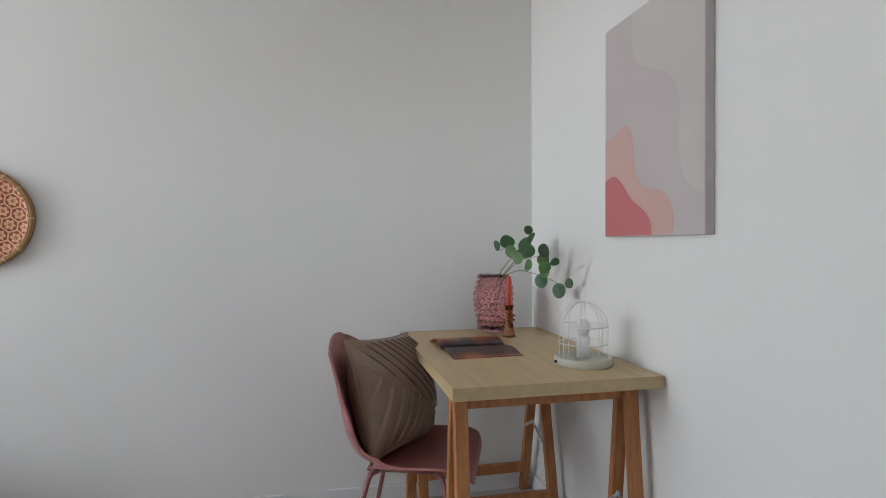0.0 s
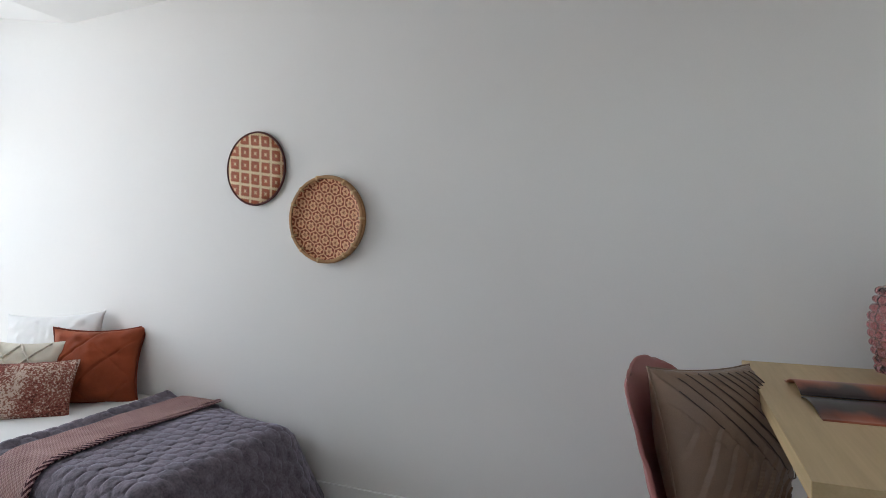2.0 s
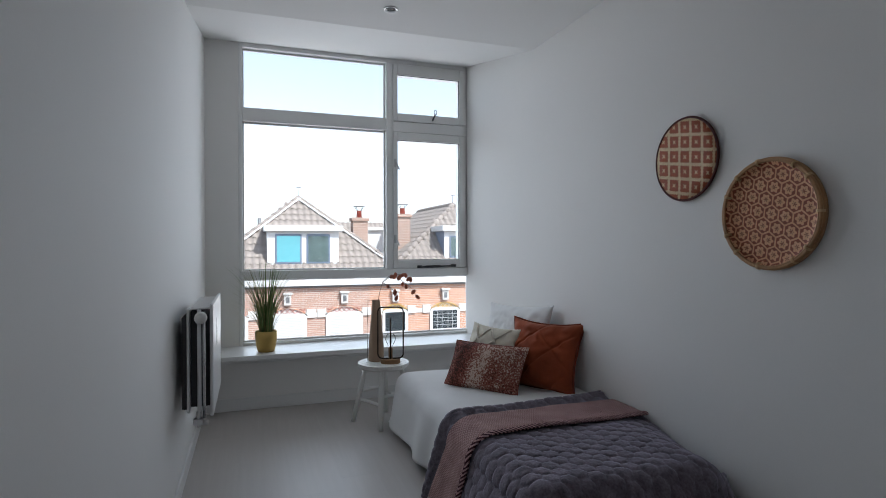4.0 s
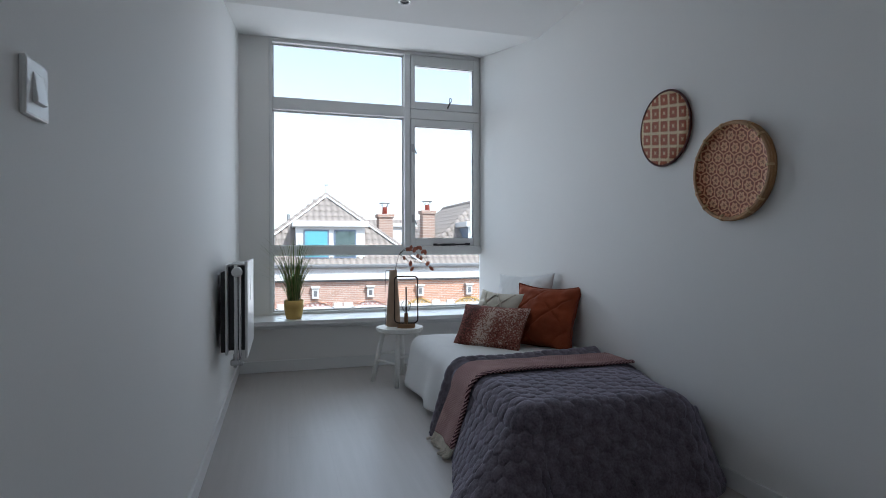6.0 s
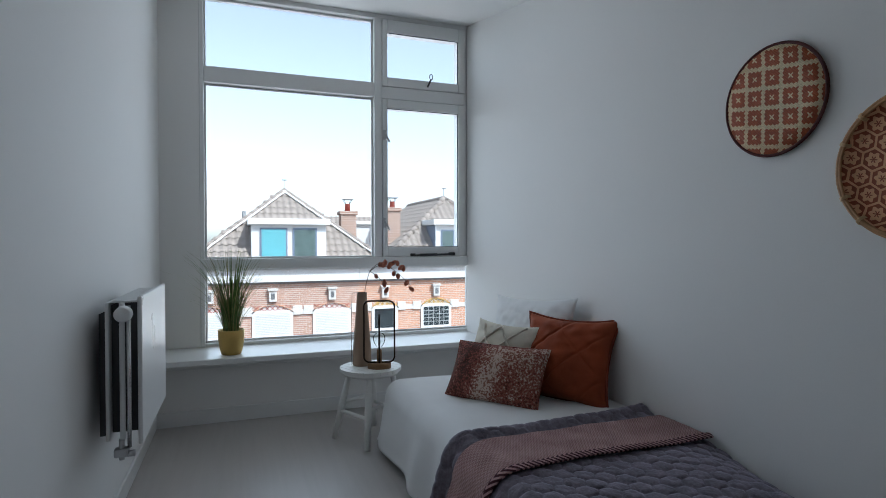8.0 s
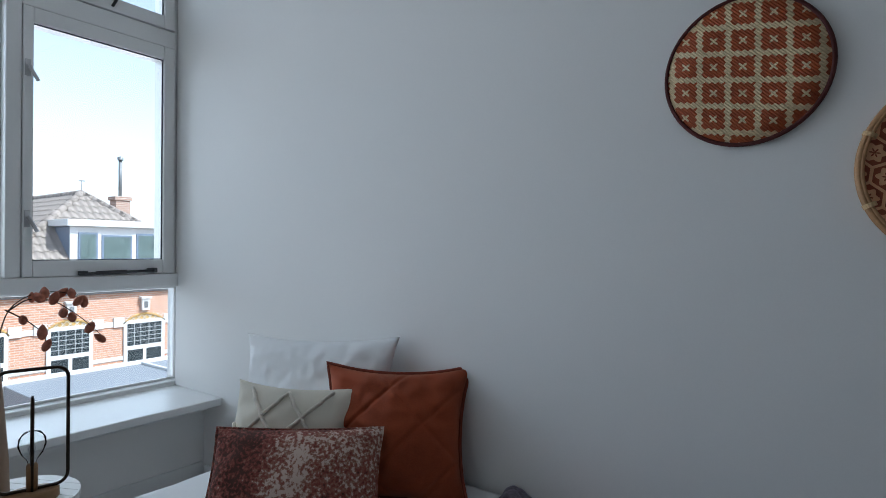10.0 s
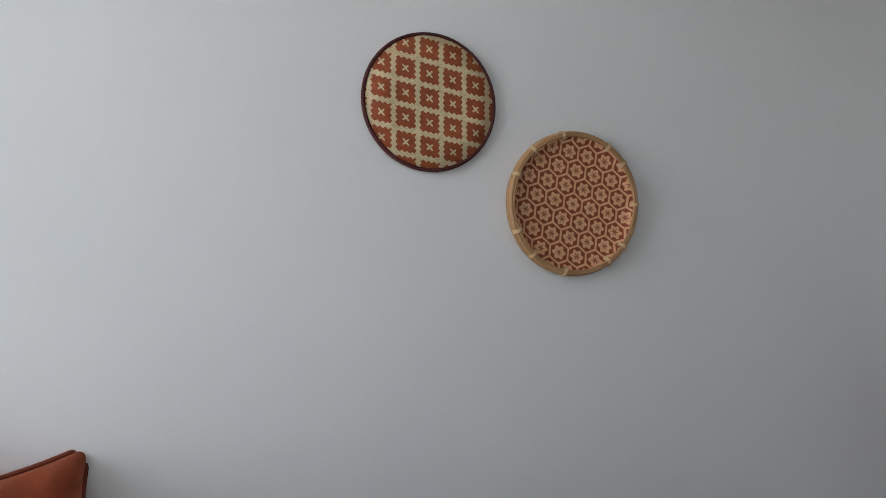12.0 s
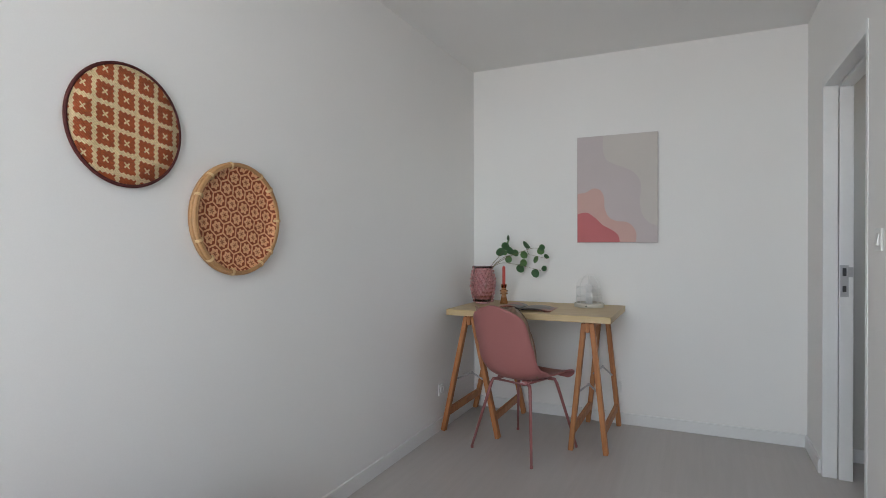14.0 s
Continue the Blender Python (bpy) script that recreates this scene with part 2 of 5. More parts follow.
part("baseboard_piece", bx(0.717, 0.73, -1.1, SY - 0.12, 0.0, 0.075, 0.003), TRIM, base)

# door frame
door = thing("door_1", "white lacquered door frame with a steel strike plate, door open to the hall", "door frame", kind="structure")
for x0, x1, s in ((DX0 - 0.03, DX0, 1), (DX1, DX1 + 0.03, -1)):
    part("jamb", bx(x0, x1, SY - 0.062, SY + 0.003, 0.0, DZ + 0.045, 0.003), TRIM, door)
    part("rebate", bx(x0 + 0.012 * s, x1 + 0.012 * s, SY - 0.125, SY - 0.065, 0.0, DZ - 0.012, 0.003), TRIM, door)
part("head", bx(DX0, DX1, SY - 0.062, SY + 0.003, DZ, DZ + 0.045, 0.003), TRIM, door)
part("head_rebate", bx(DX0 + 0.012, DX1 - 0.012, SY - 0.125, SY - 0.065, DZ - 0.012, DZ + 0.03, 0.003), TRIM, door)
strike = part("strike_plate", bx(DX1 - 0.0155, DX1 - 0.0125, SY - 0.104, SY - 0.068, 0.93, 1.09, 0.001, 1), STEEL, door, "brushed steel strike plate")
part("latch_hole", bx(DX1 - 0.0175, DX1 - 0.0145, SY - 0.094, SY - 0.078, 1.035, 1.075, 0.001, 1), DARKMETAL, strike)
part("latch_hole", bx(DX1 - 0.0175, DX1 - 0.0145, SY - 0.094, SY - 0.078, 0.955, 0.985, 0.001, 1), DARKMETAL, strike)
part("latch_lip", bx(DX1 - 0.019, DX1 - 0.0145, SY - 0.121, SY - 0.098, 1.03, 1.08, 0.001, 1), STEEL, strike)

# ---- window ----
window = thing("window_1", "large white wooden window with fixed panes, a casement and a top vent", "window", kind="structure")
FX0, FX1, GX = -4.555, WX, -4.52


def frame_bar(name, y0, y1, z0, z1, x1=FX1, x0=FX0):
    return part(name, bx(x0, x1, y0, y1, z0, z1, 0.006), TRIM, window)


def pane(y0, y1, z0, z1, parent, x=GX):
    ob = part("pane", bx(x - 0.003, x + 0.003, y0 - 0.008, y1 + 0.008, z0 - 0.008, z1 + 0.008, 0), GLASS, parent)
    ob.visible_shadow = False
    return ob


frame_bar("frame_post", 0.678, 0.707, 0.415, 2.745)
frame_bar("frame_post", 2.575, 2.625, 0.415, 0.95, WX - 0.006)
frame_bar("frame_post", 2.53, 2.625, 0.95, 2.745, WX - 0.006)
frame_bar("frame_head", 0.707, 2.53, 2.698, 2.744)
frame_bar("frame_foot", 0.707, 2.575, 0.405, 0.436)
frame_bar("mullion", 1.829, 1.884, 0.988, 2.698, WX + 0.004)
frame_bar("transom", 0.69, 2.60, 0.92, 0.988, WX + 0.022)
frame_bar("upper_transom", 0.707, 1.829, 2.136, 2.238, WX + 0.004)
frame_bar("upper_transom", 1.884, 2.53, 2.128, 2.215, WX + 0.004)
for y0, y1, z0, z1 in ((0.707, 1.829, 2.238, 2.698), (0.707, 1.829, 0.988, 2.136), (0.707, 2.575, 0.436, 0.92)):
    p = pane(y0, y1, z0, z1, window)
    x0, x1, w = GX + 0.004, GX + 0.022, 0.011
    part("glazing_bead", join(bx(x0, x1, y0, y0 + w, z0, z1, 0.002, 1), bx(x0, x1, y1 - w, y1, z0, z1, 0.002, 1),
                              bx(x0, x1, y0 + w, y1 - w, z0, z0 + w, 0.002, 1), bx(x0, x1, y0 + w, y1 - w, z1 - w, z1, 0.002, 1)), TRIM, p)


def sash(name, outer, inner):
    """A sash frame with its pane, from the outer and inner edges (y0, y1, z0, z1)."""
    x0, x1 = -4.53, WX + 0.012
    a0, a1, c0, c1 = outer
    y0, y1, z0, z1 = inner
    s = part(name, bx(x0, x1, a0, y0, c0, c1, 0.005), TRIM, window)
    part("stile", bx(x0, x1, y1, a1, c0, c1, 0.005), TRIM, s)
    part("rail", bx(x0, x1, y0, y1, z1, c1, 0.005), TRIM, s)
    part("rail", bx(x0, x1, y0, y1, c0, z0, 0.005), TRIM, s)
    pane(y0, y1, z0, z1, s, -4.458)
    w = 0.004
    part("seal", join(bx(-4.454, -4.448, y0, y0 + w, z0, z1, 0), bx(-4.454, -4.448, y1 - w, y1, z0, z1, 0), bx(-4.454, -4.448, y0 + w, y1 - w, z0, z0 + w, 0), bx(-4.454, -4.448, y0 + w, y1 - w, z1 - w, z1, 0)), RUBBER, s, "dark rubber glazing seal")
    return s


RUBBER = plain("dark rubber seal", (0.04, 0.045, 0.06), 0.7, var=0.1)
vent = sash("vent_sash", (1.886, 2.528, 2.218, 2.694), (1.922, 2.473, 2.281, 2.605))
case = sash("casement_sash", (1.886, 2.528, 0.99, 2.125), (1.922, 2.473, 1.059, 2.061))
HX = WX + 0.012
for z in (1.865, 1.235):
    part("latch", bx(HX, HX + 0.008, 1.890, 1.910, z - 0.035, z + 0.035, 0.002), STEEL, case, "small steel window latch")
    part("latch_lever", bar((HX + 0.014, 1.900, z + 0.012), (HX + 0.03, 1.930, z - 0.055), 0.010, 0.014, 0.003), STEEL, case)
stay = part("casement_stay", tube([(HX + 0.018, 2.09, 0.998), (HX + 0.018, 2.24, 1.001), (HX + 0.018, 2.42, 1.006)], 0.0065), DARKMETAL, case, "dark metal casement stay")
part("stay_sleeve", tube([(HX + 0.018, 2.16, 1.0), (HX + 0.018, 2.29, 1.003)], 0.010), DARKMETAL, case)
part("stay_foot", bx(HX, HX + 0.02, 2.09, 2.125, 0.992, 1.012, 0.003), DARKMETAL, case)
part("stay_foot", bx(HX, HX + 0.02, 2.39, 2.435, 0.996, 1.018, 0.003), DARKMETAL, case)
part("vent_handle", join(bar((HX + 0.006, 2.225, 2.235), (HX + 0.03, 2.245, 2.29), 0.012, 0.010, 0.002),
                         tube([(HX + 0.03, 2.245 + 0.012 * math.cos(a), 2.305 + 0.02 * math.sin(a)) for a in (i * math.pi / 6 for i in range(12))], 0.0035, 6, True)),
     DARKMETAL, vent, "small dark vent handle")
sill = structure("window_sill", bx(-4.555, SILLX, SY, NY, SILLZ - 0.035, SILLZ, 0.006, 3), TRIM, "deep white lacquered window sill board")
part("sill_apron", bx(BOXX + 0.001, BOXX + 0.028, SY, NY, SILLZ - 0.078, SILLZ - 0.037, 0.004), TRIM, sill)

# ---- materials of the things ----
PINE = wood("orange pine", (0.53, 0.235, 0.085), (0.36, 0.125, 0.04), 1.4, 2, 0.5)
OAKTOP = wood("pale oak veneer", (0.60, 0.45, 0.25), (0.50, 0.365, 0.19), 1.0, 1, 0.45)
PINKP = plain("dusty pink plastic", (0.39, 0.15, 0.14), 0.42, var=0.05, fine=200, rel=0.05)
PINKM = plain("dusty pink steel", (0.34, 0.13, 0.125), 0.35, 0.0, var=0.05, rel=0.03)
WHITEP = plain("white plastic", (0.80, 0.80, 0.79), 0.35, var=0.02, rel=0.02)
WHITEM = plain("white powder-coated metal", (0.80, 0.80, 0.78), 0.45, var=0.03, rel=0.05)
CREAMM = plain("cream powder-coated metal", (0.56, 0.53, 0.45), 0.45, var=0.04, rel=0.05)
PAINTW = plain("white painted wood", (0.80, 0.79, 0.76), 0.5, var=0.06, big=6, fine=50, rel=0.2, stretch=(1, 1, 6))
ORANGE = plain("rust orange velvet", (0.30, 0.064, 0.025), 0.8, var=0.32, big=7, fine=300, rel=0.4, spec=0.2)
RUSTPIPE = plain("dark rust piping", (0.20, 0.035, 0.015), 0.85, var=0.15, fine=400, rel=0.4)
CREAM = plain("cream cotton", (0.68, 0.63, 0.53), 0.9, var=0.08, big=9, fine=420, rel=0.6)
TUFT = plain("cream tufted yarn", (0.78, 0.72, 0.62), 0.95, var=0.2, big=60, fine=500, rel=0.9, dist=0.004)
LINEN = plain("white cotton sheet", (0.80, 0.80, 0.80), 0.9, var=0.03, big=5, fine=450, rel=0.3)
TAUPE = plain("taupe satin", (0.265, 0.175, 0.118), 0.34, var=0.15, big=8, fine=380, rel=0.25)
GREYPLUSH = plain("grey-mauve plush", (0.136, 0.115, 0.142), 0.85, var=0.6, big=22, fine=120, rel=0.5, dist=0.003)
TAN = plain("matt tan ceramic", (0.36, 0.25, 0.17), 0.65, var=0.06, big=10, fine=200, rel=0.15)
GOLD = plain("matt gold glaze", (0.55, 0.38, 0.12), 0.38, 0.7, var=0.08, big=8, rel=0.05)
BRONZE = plain("dark bronze metal", (0.045, 0.03, 0.022), 0.4, 0.8, var=0.2, rel=0.05)
WALNUT = wood("brown beech", (0.30, 0.165, 0.075), (0.22, 0.11, 0.045), 1.6, 0, 0.5)
SOIL = plain("potting soil", (0.03, 0.02, 0.014), 0.95, var=0.4, fine=150, rel=0.9, dist=0.004)
GRASS = plain("green grass blade", (0.10, 0.17, 0.035), 0.6, var=0.4, big=30, fine=90, rel=0.1)
GRASSY = plain("yellowed grass blade", (0.26, 0.24, 0.08), 0.6, var=0.3, big=30, fine=90, rel=0.1)
LEAFG = plain("eucalyptus leaf", (0.035, 0.10, 0.032), 0.5, var=0.35, big=25, fine=140, rel=0.25)
LEAFL = plain("light eucalyptus leaf", (0.09, 0.19, 0.055), 0.5, var=0.3, big=25, fine=140, rel=0.25)
TWIG = plain("green-brown twig", (0.20, 0.17, 0.06), 0.7, var=0.2)
DRYTWIG = plain("dark dry twig", (0.06, 0.035, 0.025), 0.8, var=0.2)
DRYLEAF = plain("dry russet seed pod", (0.40, 0.13, 0.075), 0.7, var=0.3, big=40, rel=0.3)
ROSEGLASS = glassy("rose glass", (0.965, 0.74, 0.75), 0.03)
AMBERGLASS = glassy("amber glass", (0.80, 0.42, 0.20), 0.12, 1.3)
CLEARGLASS = pane_mat()
CLEARGLASS.name = "clear bulb glass"
CLEARGLASS.node_tree.nodes["Fresnel"].inputs[0].default_value = 1.13
WAX = plain("coral candle wax", (0.62, 0.10, 0.075), 0.5, var=0.05, rel=0.05)
RATTAN = plain("rattan cane", (0.44, 0.24, 0.105), 0.55, var=0.22, big=16, fine=160, rel=0.3)
BINDING = plain("pale cane binding", (0.66, 0.46, 0.24), 0.6, var=0.15, fine=300, rel=0.4)
MAROON = plain("maroon cloth binding", (0.075, 0.012, 0.010), 0.8, var=0.25, fine=300, rel=0.4)
RADW = plain("white radiator enamel", (0.80, 0.80, 0.79), 0.3, var=0.02, rel=0.03)
CHROME = plain("polished chrome", (0.75, 0.75, 0.76), 0.15, 1.0, var=0.03, rel=0)
RADD = plain("dark radiator fins", (0.06, 0.06, 0.065), 0.6, var=0.15)
RED = plain("pot red clay", (0.34, 0.07, 0.045), 0.8)


def weave_mat():
    """Red squares with a pale cross on pale straw, with toothed edges, in the x-z plane."""
    m, nt, b, co = start("woven red and straw pattern", 0.65)
    sep = nt.nodes.new("ShaderNodeSeparateXYZ")
    link(nt, co, sep.inputs[0])
    x, z = sep.outputs[0], sep.outputs[2]
    c = 0.0635
    u = calc(nt, "FRACT", calc(nt, "ADD", calc(nt, "DIVIDE", x, c), 20.55))
    v = calc(nt, "FRACT", calc(nt, "ADD", calc(nt, "DIVIDE", calc(nt, "ADD", z, calc(nt, "MULTIPLY", x, 0.16)), c), 20.35))
    du = calc(nt, "ABSOLUTE", calc(nt, "SUBTRACT", u, 0.5))
    dv = calc(nt, "ABSOLUTE", calc(nt, "SUBTRACT", v, 0.5))
    tu = calc(nt, "PINGPONG", calc(nt, "MULTIPLY", u, 9.0), 1.0)
    tv = calc(nt, "PINGPONG", calc(nt, "MULTIPLY", v, 9.0), 1.0)
    eu = calc(nt, "ADD", du, calc(nt, "MULTIPLY", tv, 0.085))
    ev = calc(nt, "ADD", dv, calc(nt, "MULTIPLY", tu, 0.085))
    inside = calc(nt, "LESS_THAN", calc(nt, "MAXIMUM", eu, ev), 0.435)
    p = calc(nt, "ADD", calc(nt, "SUBTRACT", u, 0.5), calc(nt, "SUBTRACT", v, 0.5))
    q = calc(nt, "SUBTRACT", u, v)
    arm = calc(nt, "LESS_THAN", calc(nt, "MINIMUM", calc(nt, "ABSOLUTE", p), calc(nt, "ABSOLUTE", q)), 0.055)
    near = calc(nt, "LESS_THAN", calc(nt, "MAXIMUM", du, dv), 0.135)
    cross = calc(nt, "MULTIPLY", arm, near)
    red = calc(nt, "MULTIPLY", inside, calc(nt, "SUBTRACT", 1.0, cross))
    strand = calc(nt, "SINE", calc(nt, "MULTIPLY", calc(nt, "ADD", x, z), 760.0))
    n1 = noise_out(nt, co, 45.0, 3.0)
    straw = blend(nt, n1, (0.60, 0.43, 0.22), (0.86, 0.69, 0.44))
    dye = blend(nt, n1, (0.20, 0.027, 0.006), (0.52, 0.112, 0.022))
    n2 = noise_out(nt, co, 150.0, 2.0, (1.0, 1.0, 2.5))
    tone = nt.nodes.new("ShaderNodeHueSaturation")
    link(nt, blend(nt, red, straw, dye), tone.inputs["Color"])
    link(nt, calc(nt, "ADD", calc(nt, "MULTIPLY", strand, 0.05), calc(nt, "ADD", 0.60, calc(nt, "MULTIPLY", n2, 0.8))), tone.inputs["Value"])
    link(nt, tone.outputs["Color"], b.inputs["Base Color"])
    bump(nt, b, strand, 0.5, 0.0014)
    return m


def flower_mat():
    """A lattice of round cells with six-petalled flowers in cane and rust, in the x-z plane."""
    m, nt, b, co = start("flower pattern cane weave", 0.6)
    sep = nt.nodes.new("ShaderNodeSeparateXYZ")
    link(nt, co, sep.inputs[0])
    s = 0.056
    x0 = calc(nt, "DIVIDE", sep.outputs[0], s)
    z0 = calc(nt, "DIVIDE", calc(nt, "SUBTRACT", sep.outputs[2], calc(nt, "MULTIPLY", sep.outputs[0], -0.22)), s)
    x0 = calc(nt, "SUBTRACT", x0, calc(nt, "MULTIPLY", z0, 0.12))
    r3 = 1.7320508

    def cell(ox, oz):
        a = calc(nt, "SUBTRACT", calc(nt, "FRACT", calc(nt, "ADD", x0, 40.0 + ox)), 0.5)
        d = calc(nt, "MULTIPLY", calc(nt, "SUBTRACT", calc(nt, "FRACT", calc(nt, "ADD", calc(nt, "DIVIDE", z0, r3), 40.0 + oz)), 0.5), r3)
        return a, d, calc(nt, "SQRT", calc(nt, "ADD", calc(nt, "MULTIPLY", a, a), calc(nt, "MULTIPLY", d, d)))
    a1, d1, r1 = cell(0.0, 0.0)
    a2, d2, r2 = cell(0.5, 0.5)
    w = calc(nt, "LESS_THAN", r1, r2)
    iw = calc(nt, "SUBTRACT", 1.0, w)

    def pick(p, q):
        return calc(nt, "ADD", calc(nt, "MULTIPLY", p, w), calc(nt, "MULTIPLY", q, iw))
    a, d, r = pick(a1, a2), pick(d1, d2), pick(r1, r2)
    th = calc(nt, "ARCTAN2", d, a)
    lobe = calc(nt, "COSINE", calc(nt, "MULTIPLY", th, 6.0))
    petal = calc(nt, "LESS_THAN", r, calc(nt, "ADD", 0.325, calc(nt, "MULTIPLY", lobe, 0.055)))
    core = calc(nt, "LESS_THAN", r, calc(nt, "ADD", 0.105, calc(nt, "MULTIPLY", lobe, 0.075)))
    aa, ad = calc(nt, "ABSOLUTE", a), calc(nt, "ABSOLUTE", d)
    edge = calc(nt, "GREATER_THAN", calc(nt, "MAXIMUM", aa, calc(nt, "ADD", calc(nt, "MULTIPLY", aa, 0.5), calc(nt, "MULTIPLY", ad, 0.866))), 0.445)
    lit = calc(nt, "MAXIMUM", edge, calc(nt, "MULTIPLY", petal, calc(nt, "SUBTRACT", 1.0, core)))
    n1 = noise_out(nt, co, 30.0, 4.0)
    n2 = noise_out(nt, co, 260.0, 2.0)
    pale = blend(nt, n1, (0.64, 0.31, 0.14), (0.92, 0.54, 0.31))
    rust = blend(nt, n1, (0.17, 0.028, 0.007), (0.36, 0.070, 0.020))
    col = blend(nt, lit, rust, pale)
    link(nt, blend(nt, calc(nt, "MULTIPLY", n2, 0.10), col, (0.40, 0.17, 0.06)), b.inputs["Base Color"])
    bump(nt, b, calc(nt, "ADD", lit, calc(nt, "MULTIPLY", n2, 0.5)), 0.6, 0.002)
    return m


def boucle_mat():
    """Worn carpet print: wine red, rust and cream in broken vertical streaks."""
    m, nt, b, co = start("worn red carpet print", 0.95)
    n1 = noise_out(nt, co, 9.0, 6.0, (1.0, 1.0, 0.35))
    n2 = noise_out(nt, co, 110.0, 3.0)
    n3 = noise_out(nt, co, 4.0, 3.0, (1.6, 1.0, 0.3))
    r = nt.nodes.new("ShaderNodeValToRGB")
    cr = r.color_ramp
    cr.elements[0].position, cr.elements[0].color = 0.38, (0.07, 0.026, 0.017, 1)
    cr.elements[1].position, cr.elements[1].color = 0.66, (0.62, 0.47, 0.40, 1)
    e = cr.elements.new(0.49)
    e.color = (0.25, 0.062, 0.048, 1)
    e = cr.elements.new(0.59)
    e.color = (0.30, 0.15, 0.105, 1)
    f = calc(nt, "ADD", calc(nt, "MULTIPLY", n1, 0.55), calc(nt, "MULTIPLY", n3, 0.45))
    f = calc(nt, "ADD", f, calc(nt, "MULTIPLY", calc(nt, "SUBTRACT", n2, 0.5), 0.75))
    sep = nt.nodes.new("ShaderNodeSeparateXYZ")
    link(nt, co, sep.inputs[0])
    band = calc(nt, "DIVIDE", calc(nt, "ADD", sep.outputs[0], 0.035), 0.085)
    worn = calc(nt, "EXPONENT", calc(nt, "MULTIPLY", calc(nt, "MULTIPLY", band, band), -1.0))
    f = calc(nt, "ADD", calc(nt, "SUBTRACT", f, 0.02), calc(nt, "MULTIPLY", worn, 0.08))
    link(nt, f, r.inputs[0])
    link(nt, r.outputs[0], b.inputs["Base Color"])
    bump(nt, b, n2, 0.8, 0.004)
    return m


def throw_mat():
    """Pink herringbone knit; x runs along the bed, y across it."""
    m, nt, b, co = start("pink herringbone knit", 0.95)
    at = nt.nodes.new("ShaderNodeAttribute")
    at.attribute_name = "weave"
    sep = nt.nodes.new("ShaderNodeSeparateXYZ")
    link(nt, at.outputs["Vector"], sep.inputs[0])
    u, v = sep.outputs[0], sep.outputs[1]
    zig = calc(nt, "PINGPONG", u, 0.011)
    st = calc(nt, "SINE", calc(nt, "MULTIPLY", calc(nt, "ADD", v, calc(nt, "MULTIPLY", zig, 1.1)), 520.0))
    rim = calc(nt, "GREATER_THAN", u, 0.235)
    rimst = calc(nt, "GREATER_THAN", calc(nt, "SINE", calc(nt, "MULTIPLY", calc(nt, "ADD", v, calc(nt, "MULTIPLY", calc(nt, "ABSOLUTE", calc(nt, "SUBTRACT", u, 0.2525)), 1.2)), 340.0)), 0.1)
    n1 = noise_out(nt, co, 12.0, 4.0)
    f = calc(nt, "ADD", calc(nt, "MULTIPLY", st, 0.35), n1)
    body = blend(nt, f, (0.25, 0.12, 0.12), (0.64, 0.43, 0.41))
    edge = blend(nt, rimst, (0.07, 0.018, 0.028), (0.56, 0.34, 0.34))
    link(nt, blend(nt, rim, body, edge), b.inputs["Base Color"])
    bump(nt, b, st, 0.8, 0.003)
    return m


def page_mat(name, ramp):
    m, nt, b, co = start(name, 0.3)
    n = noise_out(nt, co, 5.0, 3.0, (1.0, 2.2, 1.0))
    sep = nt.nodes.new("ShaderNodeSeparateXYZ")
    link(nt, co, sep.inputs[0])
    f = calc(nt, "ADD", calc(nt, "MULTIPLY", calc(nt, "ABSOLUTE", calc(nt, "ADD", sep.outputs[0], 0.05)), 2.9), calc(nt, "MULTIPLY", n, 0.6))
    r = nt.nodes.new("ShaderNodeValToRGB")
    for i, (p, c) in enumerate(ramp):
        e = r.color_ramp.elements[i] if i < 2 else r.color_ramp.elements.new(p)
        e.position, e.color = p, (*c, 1)
    link(nt, f, r.inputs[0])
    link(nt, r.outputs[0], b.inputs["Base Color"])
    return m


WEAVE, FLOWER, BOUCLE, THROW = weave_mat(), flower_mat(), boucle_mat(), throw_mat()
for velvet, amount, tint in ((GREYPLUSH, 0.5, (0.84, 0.82, 1.0, 1)), (ORANGE, 0.15, (1.0, 0.66, 0.42, 1))):
    pile = velvet.node_tree.nodes["Principled BSDF"].inputs
    pile["Sheen Weight"].default_value = amount
    pile["Sheen Roughness"].default_value = 0.45
    pile["Sheen Tint"].default_value = tint

# ---- desk ----
DT = 0.79
desk = thing("desk_top", "pale oak veneer desk top lying on two wooden trestles", "desk", pose(0.545, 1.968, DT))
part("board", bx(-0.3235, 0.3235, -0.5025, 0.5025, -0.036, 0.0, 0.001), OAKTOP, desk)
for x0, x1, y0, y1 in ((-0.325, 0.325, -0.504, -0.502), (-0.325, 0.325, 0.502, 0.504), (-0.325, -0.323, -0.502, 0.502), (0.323, 0.325, -0.502, 0.502)):
    part("edge_band", bx(x0, x1, y0, y1, -0.0365, 0.0004, 0.0008, 1), OAKTOP, desk)


